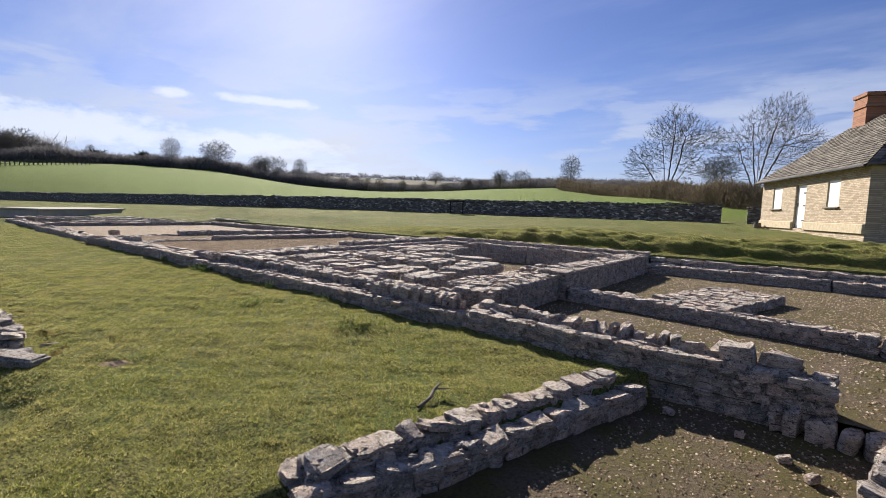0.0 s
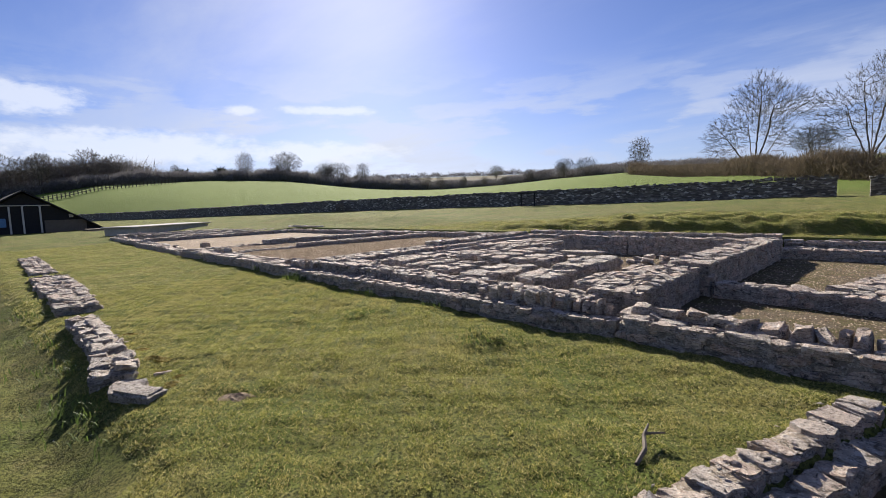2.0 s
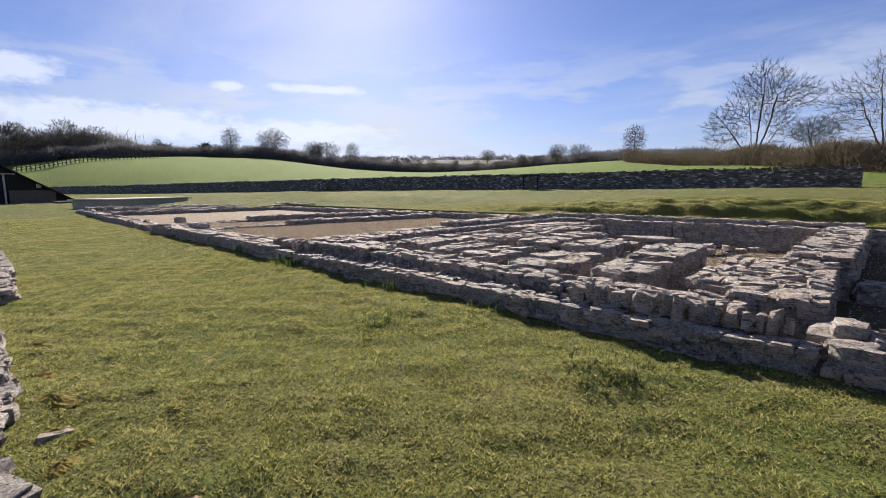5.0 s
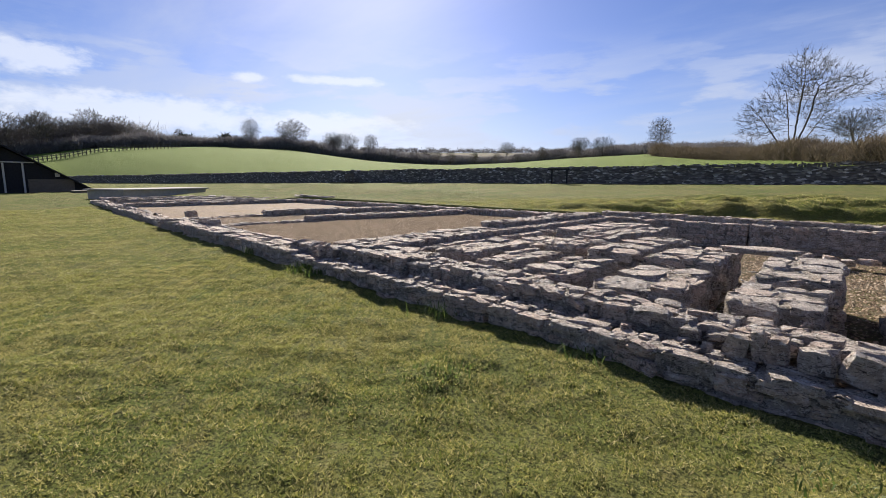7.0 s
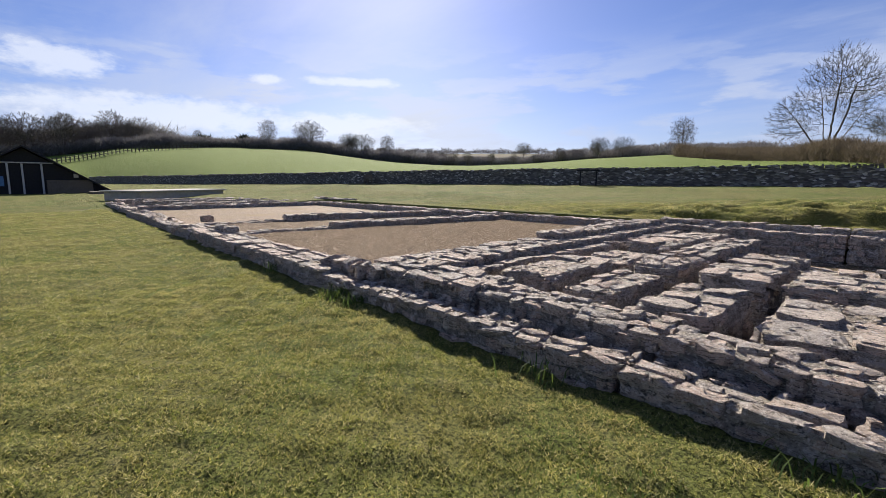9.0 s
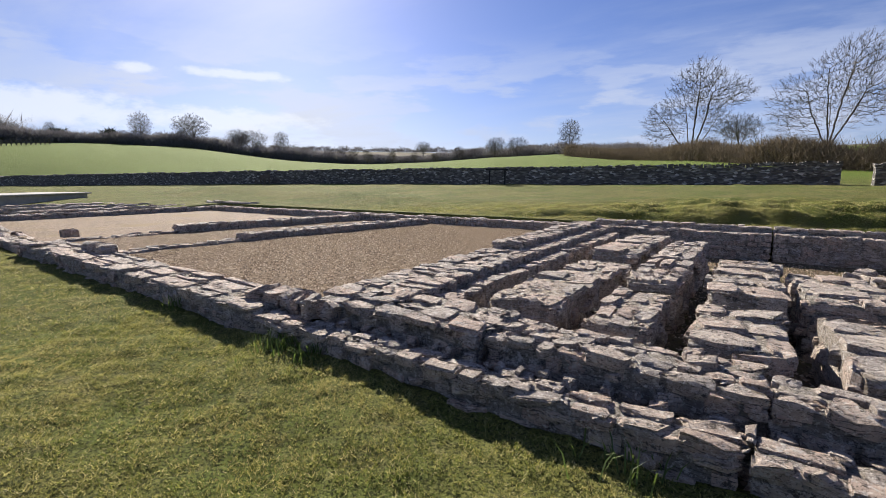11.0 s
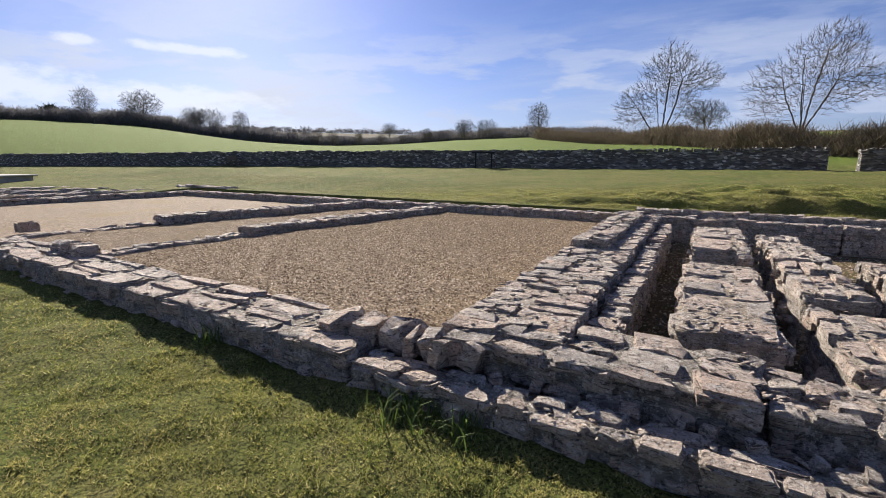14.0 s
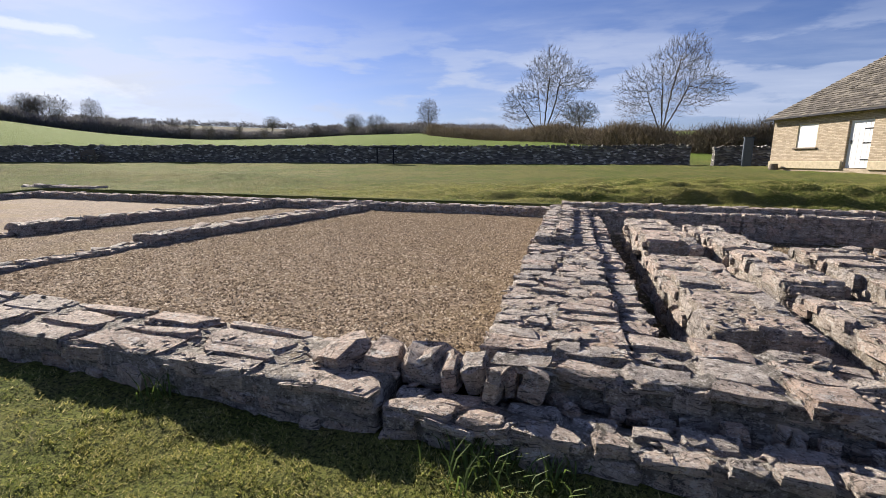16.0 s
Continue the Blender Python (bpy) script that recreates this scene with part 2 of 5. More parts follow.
def brickwork(k, pos):
    brick = k.add("ShaderNodeTexBrick")
    k.link(k.add("ShaderNodeTexCoord").outputs["Object"], brick.inputs["Vector"])
    brick.inputs["Scale"].default_value = 1.0
    brick.inputs["Brick Width"].default_value, brick.inputs["Row Height"].default_value = 0.22, 0.075
    brick.inputs["Mortar Size"].default_value = 0.008
    brick.inputs["Color1"].default_value, brick.inputs["Color2"].default_value = (0.24, 0.09, 0.05, 1), (0.36, 0.15, 0.08, 1)
    brick.inputs["Mortar"].default_value = (0.25, 0.19, 0.14, 1)
    return brick.outputs[0], k.noise(pos, 20, 4), 0.6, 0.01


def twiggy(c):
    def build(k, pos):
        return k.ramp(island(k), [(0.0, tuple(v * 0.55 for v in c)), (1.0, tuple(v * 1.3 for v in c))]), None, 0, 0
    return build


PALE_C, WARM_C, GREY_C = (0.56, 0.49, 0.43), (0.565, 0.44, 0.365), (0.40, 0.36, 0.33)
STONE = material("pale_limestone", limestone(PALE_C, WARM_C, GREY_C, piece))
RUBBLE = material("rubble_and_mortar", limestone((0.40, 0.36, 0.31), (0.40, 0.33, 0.26), (0.30, 0.275, 0.24), piece))
CHIP = material("stone_chips", limestone(PALE_C, WARM_C, GREY_C, island), 0.9)
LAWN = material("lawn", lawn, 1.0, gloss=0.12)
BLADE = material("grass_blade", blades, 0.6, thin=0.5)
GRAVEL = material("gravel", gravel, 0.95)
MOSSY = material("mossy_gravel", mossy, 0.95)
PEBBLE = material("pebble", pebble, 0.95, gloss=0.1)
DRYSTONE = material("dry_stone", drystone, 0.95)
COTTAGE = material("cottage_stone", cottage_stone, 0.95)
SLATE = material("stone_slate", slate, 0.9)
BRICK = material("red_brick", brickwork, 0.9)
WHITE = material("white_paint", plain((0.80, 0.80, 0.80), 0.08, 4.0, 0.1), 0.5)
SASH = material("stone_dressing", plain((0.52, 0.44, 0.31), 0.25), 0.9)
IRON = material("black_iron", plain((0.03, 0.03, 0.035), 0.3), 0.5, 0.6)
TAR = material("black_boarding", plain((0.022, 0.022, 0.026), 0.4), 0.8)
PALE = material("pale_post", plain((0.55, 0.53, 0.50), 0.2), 0.7)
BLUE = material("blue_panel", plain((0.10, 0.22, 0.42), 0.2), 0.5)
WOOD = material("weathered_wood", plain((0.17, 0.14, 0.11), 0.4, 14.0), 0.85)
SLATEPOST = material("blue_grey_paint", plain((0.07, 0.09, 0.12), 0.2), 0.6)
CONCRETE = material("concrete", plain((0.42, 0.40, 0.37), 0.2, 3.0), 0.9)
BARK = material("bark", twiggy((0.15, 0.13, 0.11)), 0.95)
SCRUB = material("scrub", twiggy((0.16, 0.13, 0.092)), 0.95, thin=0.3)
# scrub for the far hedges: distance haze is mixed into its paler, greyer colour
HAZED_SCRUB = material("far_scrub", twiggy((0.215, 0.205, 0.205)), 0.95, thin=0.3)
IVY = material("evergreen", twiggy((0.035, 0.05, 0.025)), 0.8)
TUFT = material("tall_grass", twiggy((0.11, 0.16, 0.035)), 0.6, thin=0.4)
MOSS = material("ochre_moss", plain((0.26, 0.19, 0.03), 0.6, 26.0, 1.0), 1.0)
BARE = material("bare_soil", plain((0.30, 0.22, 0.15), 0.5, 24.0, 0.9), 1.0)

# ---------------------------------------------------------------- mesh helpers


def mesh_of(name, verts, faces, mat, smooth=False):
    me = bpy.data.meshes.new(name)
    me.from_pydata([tuple(v) for v in verts], [], faces)
    me.materials.append(mat)
    if smooth:
        me.shade_smooth()
    me.update()
    return me


def array_mesh(name, verts, tris, mat):
    """A mesh from numpy arrays of corners and triangles."""
    me = bpy.data.meshes.new(name)
    me.vertices.add(len(verts))
    me.vertices.foreach_set("co", np.ascontiguousarray(verts, dtype=np.float32).ravel())
    n = tris.shape[1]
    me.loops.add(tris.size)
    me.polygons.add(len(tris))
    me.loops.foreach_set("vertex_index", np.ascontiguousarray(tris, dtype=np.int32).ravel())
    me.polygons.foreach_set("loop_start", np.arange(0, tris.size, n, dtype=np.int32))
    me.materials.append(mat)
    me.update(calc_edges=True)
    me.validate()
    return me


def part(name, bm, mat, parent, label="", kind=""):
    """One mesh object from a bmesh or a mesh, under a thing or a part."""
    if isinstance(bm, bmesh.types.BMesh):
        me = bpy.data.meshes.new(name)
        bm.to_mesh(me)
        bm.free()
        me.materials.append(mat)
    else:
        me = bm
    ob = new(name, me)
    ob.parent = parent
    return tagged(ob, label, kind=kind)


def boxes(items, bevel=0.0):
    """A bmesh of boxes (x, y, z of the middle, size x, y, z, turn about z in degrees)."""
    bm = bmesh.new()
    for x, y, z, sx, sy, sz, *turn in items:
        m = pose(x, y, z, 0, 0, turn[0] if turn else 0) @ Matrix.Diagonal((sx, sy, sz, 1))
        bmesh.ops.create_cube(bm, size=1, matrix=m)
    if bevel:
        bmesh.ops.bevel(bm, geom=bm.edges[:], offset=bevel, segments=1, affect="EDGES")
    return bm


def thing(name, x, y, z, label, category, group="", kind="", turn=0.0):
    ob = new(name)
    ob.matrix_world = pose(x, y, z, 0, 0, turn)
    return tagged(ob, label, category, group, kind)


def sstep(a, b, v):
    t = np.clip((v - a) / (b - a), 0, 1)
    return t * t * (3 - 2 * t)


# ---------------------------------------------------------------- ground
def front(x):
    """The outer face of the long front wall."""
    return 4.85 - 0.043 * x


AZ = [-180, -95, -87, -80, -70, -62, -52, -44, -36, -28, -20, -14, -7, 20, 60, 180]
EL = [2.0, 1.5, 1.7, 3.0, 3.5, 3.4, 2.2, 1.85, 2.1, 2.75, 3.1, 2.75, 2.9, 2.9, 2.0, 2.0]
AZR = [-180, -50, -40, -20, -7, 20, 180]
RR = [170, 170, 190, 140, 95, 95, 170]
AZW = [-180, -83, -73, -54, -34, -5, 20, 180]
RW = [113, 113, 76, 52, 41, 37, 38, 40]


def lumps(x, y, s, seed=0.0):
    return (np.sin(x * s + 1.7 * np.sin(y * s * 0.7 + seed)) + np.sin(y * s * 1.31 + 1.3 * np.sin(x * s * 0.9 + seed * 2)) + 0.6 * np.sin((x + y) * s * 2.3 + seed)) / 2.6


def spur_x(y):
    return -2.0 + (y - 1.5) * 0.36


# low grassy molehills on the lawn: place, radius and height
MOLEHILLS = [(-4.35, 4.15, 0.34, 0.085), (-6.6, 4.05, 0.26, 0.06), (-7.1, 3.4, 0.24, 0.05)]


def height(x, y):
    x, y = np.asarray(x, float), np.asarray(y, float)
    lawn_z = -0.10 + 0.22 * sstep(-22, -50, x) + 0.026 * lumps(x, y, 1.9) + 0.020 * lumps(x, y, 5.5, 2.0) + 0.014 * lumps(x, y, 14.0, 4.0) + 0.006 * lumps(x, y, 33.0, 6.0)
    lawn_z = lawn_z + 0.045 * sstep(front(x) - 1.3, front(x) - 0.3, y) - 0.24 * sstep(1.3, 0.45, y) * sstep(-3.7, -4.9, x)
    for mx, my, r, tall in MOLEHILLS:
        lawn_z = lawn_z + tall * np.exp(-(((x - mx) / r) ** 2 + ((y - my) / (r * 0.75)) ** 2) ** 1.5) * (1 + 0.45 * lumps(x, y, 21.0, 3.0))
    east = sstep(-18, -5, x)
    north = 0.36 + 0.44 * east * sstep(14.95, 15.9, y) + (0.80 - 0.40 * east) * sstep(14.5, 38, y)
    north = north + (0.05 * lumps(x, y, 0.8, 3.0) + 0.025 * lumps(x, y, 2.1, 5.0)) * sstep(15, 17, y) + (0.03 + 0.06 * east) * (lumps(x, y, 3.0, 1.0) + lumps(x, y, 6.5, 4.0) * 0.7) * sstep(14.9, 15.6, y) * (1 - 0.7 * sstep(17, 22, y))
    north = north + 0.045 * east * np.sin(y * 11 + 3 * lumps(x, y, 1.3, 5.0)) * sstep(14.95, 15.3, y) * sstep(17.2, 16.2, y)
    mound = 0.5 * np.exp(-((x + 36) / 5) ** 2 - ((y - 21) / 3) ** 2) + 0.30 * np.exp(-((x + 24) / 6) ** 2 - ((y - 20) / 1.8) ** 2)
    z = lawn_z + (north + mound - lawn_z) * sstep(8, 15.2, y)
    site = sstep(front(x) + 0.08, front(x) + 0.18, y) * sstep(14.75, 14.6, y) * sstep(-26.8, -26.5, x) * sstep(6.0, 5.8, x)
    z = z + (-0.7 - z) * site
    trench = sstep(spur_x(y) - 0.14, spur_x(y) - 0.02, x) * sstep(1.2, 1.5, y) * sstep(front(x) + 0.3, front(x) + 0.1, y) * sstep(3.3, 3.0, x)
    z = z + (-0.62 - z) * trench
    dx, dy = x + 5, y - 3
    r, az = np.hypot(dx, dy), np.degrees(np.arctan2(dx, dy))
    el, big = np.interp(az, AZ, EL), np.interp(az, AZR, RR)
    top = 1.35 + big * np.tan(np.radians(el))
    near = np.interp(az, AZW, RW)
    t = np.clip((r - near) / (big - near), 0, 1)
    field = z + (top - z) * t * (1.22 - 0.22 * t)
    far = np.maximum(1.4 + 430 * math.tan(radians(3.35)), top)
    u = np.clip((r - big) / (430 - big), 0, 1)
    out = field + (far - field) * u
    return np.where(r > near, out, z)


def spread(lo, hi, step, far, growth):
    vals = list(np.arange(lo, hi + 1e-6, step))
    s, v = step, vals[-1]
    while v < far:
        s *= growth
        v += s
        vals.append(v)
    s, v = step, vals[0]
    while v > -far:
        s *= growth
        v -= s
        vals.insert(0, v)
    return np.array(vals)


def make_ground():
    xs, ys = spread(-27.2, 6.2, 0.06, 900, 1.09), spread(-1.5, 17.0, 0.06, 900, 1.07)
    gx, gy = np.meshgrid(xs, ys)
    v = np.stack([gx, gy, height(gx, gy)], -1).reshape(-1, 3)
    w = len(xs)
    i = (np.arange(len(ys) - 1)[:, None] * w + np.arange(w - 1)[None]).ravel()
    me = array_mesh("ground", v, np.stack([i, i + 1, i + w + 1, i + w], -1), LAWN)
    me.shade_smooth()
    tagged(new("ground", me), "mown green lawn and pasture rolling up to hills", "ground", kind="structure")


make_ground()


def floor_sheet(name, label, corners, z, mat):
    """A slightly uneven floor between four corners."""
    a, b, c, d = [np.array(p, float) for p in corners]
    n = 50
    u, v = np.meshgrid(np.linspace(0, 1, n), np.linspace(0, 1, n))
    u, v = u.ravel()[:, None], v.ravel()[:, None]
    p = (a * (1 - u) + b * u) * (1 - v) + (d * (1 - u) + c * u) * v
    h = z + 0.012 * lumps(p[:, 0], p[:, 1], 2.1) + 0.006 * lumps(p[:, 0], p[:, 1], 7.0)
    i = (np.arange(n - 1)[:, None] * n + np.arange(n - 1)[None]).ravel()
    me = array_mesh(name, np.column_stack([p, h]), np.stack([i, i + 1, i + n + 1, i + n], -1), mat)
    me.shade_smooth()
    return tagged(new(name, me), label, "floor", kind="structure")


GZ = 0.12
floor_sheet("floor_gravel_room", "brown pea gravel floor inside low stone walls", [(-15.9, 6.0), (-10.2, 5.7), (-10.2, 14.3), (-15.2, 14.3)], GZ, GRAVEL)
floor_sheet("floor_gravel_passage", "brown pea gravel floor of a narrow room", [(-19.2, 6.2), (-15.9, 6.0), (-15.2, 14.3), (-18.0, 14.3)], GZ - 0.02, GRAVEL)
floor_sheet("floor_gravel_far", "brown pea gravel floor of the farthest room", [(-27, 6.5), (-19.2, 6.2), (-18.0, 14.4), (-27, 14.4)], GZ - 0.03, GRAVEL)
floor_sheet("floor_hypocaust", "bare stony earth between the hypocaust blocks", [(-10.2, 5.3), (-3.0, 5.0), (-2.8, 14.2), (-10.2, 14.2)], -0.22, MOSSY)
floor_sheet("floor_corridor", "mossy gravel floor of the sunken corridor", [(-3.4, 4.95), (5.8, 4.7), (5.8, 14.6), (-3.2, 14.4)], -0.12, MOSSY)
floor_sheet("floor_trench", "mossy gravel bottom of the excavated trench", [(-2.0, 1.3), (3.2, 1.3), (3.2, 5.1), (-1.0, 5.1)], -0.30, MOSSY)

# ---------------------------------------------------------------- stones


def stone_mesh(seed):
    """A rough angular flat stone in a unit box, split in two beds with a ledge between them and a chipped top."""
    rng = random.Random(seed)
    n = 8
    ring = []
    for i in range(n):
        a = math.tau * (i + rng.uniform(-0.3, 0.3)) / n
        c, s = math.cos(a), math.sin(a)
        k = 0.5 / max(abs(c), abs(s)) * rng.uniform(0.80, 1.02)
        ring.append((c * k, s * k))
    tilt = (rng.uniform(-0.1, 0.1), rng.uniform(-0.1, 0.1))
    verts, faces = [], []
    ledge = [rng.choice((0.0, 0.0, -0.1, -0.25)) for _ in range(n)]
    split, upper, lower = rng.uniform(-0.2, 0.25), rng.uniform(0.84, 1.0), rng.uniform(0.90, 1.03)
    beds = ((0.5, upper * 0.96, 1.0), (split + 0.05, upper, 0.3), (split, lower, 0.3), (-0.5, lower * 0.95, 0.0))
    for z, f, k in beds:
        for i, (x, y) in enumerate(ring):
            g = f * rng.uniform(0.93, 1.05)
            verts.append((x * g, y * g, z + k * (ledge[i] + x * tilt[0] + y * tilt[1]) + rng.uniform(-0.06, 0.06)))
    for r in range(3):
        for i in range(n):
            j = (i + 1) % n
            faces.append((r * n + j, r * n + i, (r + 1) * n + i, (r + 1) * n + j))
    inner = []
    for i in range(0, n, 2):
        f = rng.uniform(0.35, 0.75)
        x, y = ring[i]
        verts.append((x * f, y * f, 0.5 + x * tilt[0] + y * tilt[1] + rng.uniform(-0.10, 0.06)))
        inner.append(len(verts) - 1)
    for i in range(4):
        a, b, c = 2 * i, 2 * i + 1, (2 * i + 2) % n
        p, q = inner[i], inner[(i + 1) % 4]
        faces += [(a, b, p), (b, q, p), (b, c, q)]
    faces += [(inner[0], inner[1], inner[2]), (inner[0], inner[2], inner[3])]
    return mesh_of("stone", verts, faces, STONE)


POOL = [stone_mesh(s) for s in range(1, 49)]


def lay(parent, x, y, z, sx, sy, sz, rng, turn=0.0, tip=4.0, name="stone"):
    """One stone as a part of parent, in the parent's own axes."""
    ob = new(name, rng.choice(POOL))
    ob.parent = parent
    ob.matrix_local = pose(x, y, z, rng.gauss(0, tip), rng.gauss(0, tip), turn + rng.gauss(0, 4)) @ Matrix.Diagonal((sx, sy, sz, 1))
    return ob


def core_mesh(lx, ly, lz, seed):
    """The mortar and rubble inside a wall, with a lumpy top."""
    nx, ny = min(140, max(3, int(lx / 0.07))), min(60, max(3, int(ly / 0.07)))
    u, v = np.meshgrid(np.linspace(-0.5, 0.5, nx + 1) * lx, np.linspace(-0.5, 0.5, ny + 1) * ly)
    rs = np.random.RandomState(seed)
    up = lz + rs.normal(0, 0.010, u.shape) + 0.012 * lumps(u, v, 9.0, seed)
    verts = np.concatenate([np.stack([u, v, u * 0], -1).reshape(-1, 3), np.stack([u, v, up], -1).reshape(-1, 3)])
    w, o = nx + 1, (nx + 1) * (ny + 1)
    a = (np.arange(ny)[:, None] * w + np.arange(nx)[None]).ravel() + o
    f = [np.stack([a, a + 1, a + w + 1, a + w], -1)]
    i = np.arange(nx)
    f.append(np.stack([i, i + 1, o + i + 1, o + i], -1))
    b = ny * w + i
    f.append(np.stack([b + 1, b, o + b, o + b + 1], -1))
    i = np.arange(ny) * w
    f.append(np.stack([i + w, i, o + i, o + i + w], -1))
    b = i + nx
    f.append(np.stack([b, b + w, o + b + w, o + b], -1))
    return array_mesh("core", verts, np.concatenate(f), RUBBLE)


def chip_mesh(lx, ly, z, count, seed):
    """Small angular chips lying over the top of a wall."""
    rs = np.random.RandomState(seed)
    oct_v = np.array([(1, 0, 0), (0, 1, 0), (-1, 0, 0), (0, -1, 0), (0, 0, 1), (0, 0, -1)], float)
    oct_f = np.array([(0, 1, 4), (1, 2, 4), (2, 3, 4), (3, 0, 4), (1, 0, 5), (2, 1, 5), (3, 2, 5), (0, 3, 5)])
    size = rs.uniform(0.008, 0.030, (count, 1, 1)) * np.array([1.7, 1.0, 0.30])
    v = oct_v[None] * size * rs.uniform(0.6, 1.3, (count, 6, 1))
    a = rs.uniform(0, 6.283, count)
    c, s = np.cos(a)[:, None], np.sin(a)[:, None]
    x, y = v[..., 0] * c - v[..., 1] * s, v[..., 0] * s + v[..., 1] * c
    x, y = x + rs.uniform(-lx / 2, lx / 2, (count, 1)), y + rs.uniform(-ly / 2, ly / 2, (count, 1))
    v = np.stack([x, y, v[..., 2] + (x - x.mean(1, keepdims=True)) * rs.normal(0, 0.18, (count, 1)) + z + rs.uniform(-0.02, 0.012, (count, 1))], -1).reshape(-1, 3)
    return array_mesh("chips", v, (oct_f[None] + 6 * np.arange(count)[:, None, None]).reshape(-1, 3), CHIP)


def masonry(name, label, category, cx, cy, lx, ly, turn, z0, z1, seed, faces="NSEW", course=0.085, length=(0.11, 0.34), rows=None, group="", tip=4.0, top=0.06, slab=None, flat=0.009, rough=1.0):
    """A low rubble wall or block: a core, coursed face stones and a top of flat slabs."""
    rng = random.Random(seed)
    base = thing(name, cx, cy, z0, label, category, group, turn=turn)
    hz = z1 - z0
    part("core", core_mesh(lx - 0.07, ly - 0.07, hz - 0.03, seed), RUBBLE, base, "rough mortar and rubble between the stones")
    n = int(lx * ly * 70)
    if n > 5:
        part("debris", chip_mesh(lx, ly, hz - 0.005, n, seed + 1), CHIP, base, "scattered stone chips", "stuff")
    nc = max(1, round((hz - top * 0.5) / course))
    ch = (hz - top * 0.5) / nc
    for f in faces:
        along = lx if f in "NS" else ly
        for c in range(nc):
            s = -along / 2
            while s < along / 2 - 0.04:
                L = min(rng.uniform(*length), along / 2 - s)
                if along / 2 - s - L < 0.08:
                    L = along / 2 - s
                m, d, out = s + L / 2, rng.uniform(0.10, 0.16), rng.gauss(-0.004, 0.014 * rough)
                z = (c + 0.5) * ch + rng.gauss(0, 0.011)
                h = ch * rng.choice((0.55, 0.75, 0.9, 1.0, 1.25))
                sd = {"N": 1, "S": -1, "E": 1, "W": -1}[f]
                if f in "NS":
                    lay(base, m, sd * (ly / 2 - d / 2 + out), z, L * 0.97, d, h, rng, rng.gauss(0, 5 * rough), 4.5 * rough)
                else:
                    lay(base, sd * (lx / 2 - d / 2 + out), m, z, d, L * 0.97, h, rng, rng.gauss(0, 5 * rough), 4.5 * rough)
                s += L
    long_x = (lx >= ly) if min(lx, ly) < 0.62 else (lx < ly)
    A, B = (lx, ly) if long_x else (ly, lx)
    nr = rows or max(1, round(B / 0.20))
    for r in range(nr):
        s = -A / 2 + rng.uniform(-0.02, 0.02)
        while s < A / 2 - 0.05:
            L = min(rng.uniform(*(slab or (length[0] * 1.1, length[1] * 1.15))), A / 2 - s)
            if A / 2 - s - L < 0.1:
                L = A / 2 - s
            u, v = s + L / 2, (r + 0.5) / nr * B - B / 2 + rng.gauss(0, 0.015)
            w = B / nr * rng.uniform(0.9, 1.12)
            h = rng.uniform(0.7, 1.35) * top
            z = hz - top * 0.55 + rng.gauss(0, flat)
            if long_x:
                lay(base, u, v, z, L * 1.02, w, h, rng, 0, tip)
            else:
                lay(base, v, u, z, w, L * 1.02, h, rng, 0, tip)
            s += L
    return base


def line_wall(name, label, p, q, width, z0, z1, seed, side=0.0, **more):
    """A wall from p to q; side shifts it to the left of that line by that many widths."""
    p, q = Vector(p), Vector(q)
    d = q - p
    n = Vector((-d.y, d.x)).normalized() * width * side
    m = (p + q) / 2 + n
    return masonry(name, label, "wall", m.x, m.y, d.length, width, math.degrees(math.atan2(d.y, d.x)), z0, z1, seed, **more)


def row_of_stones(parent_wall, p, q, z, seed, size=(0.2, 0.18, 0.2), gap=1.0, upright=0.3):
    """Loose lip stones bedded along a line, as parts of the wall."""
    rng = random.Random(seed)
    inv = parent_wall.matrix_world.inverted()
    p, q = Vector(p), Vector(q)
    d = q - p
    s, turn = 0.0, math.degrees(math.atan2(d.y, d.x)) - math.degrees(parent_wall.matrix_world.to_euler().z)
    while s < d.length:
        L = size[0] * rng.uniform(0.6, 1.5)
        w, h = size[1] * rng.uniform(0.75, 1.35), size[2] * rng.uniform(0.75, 1.2)
        if rng.random() < upright:
            L *= 0.55
        m = p + d.normalized() * (s + L / 2)
        loc = inv @ Vector((m.x, m.y, z + h / 2))
        lay(parent_wall, loc.x, loc.y + rng.gauss(0, 0.03), loc.z, L, w, h, rng, turn + rng.gauss(0, 12), 9)
        s += L * gap


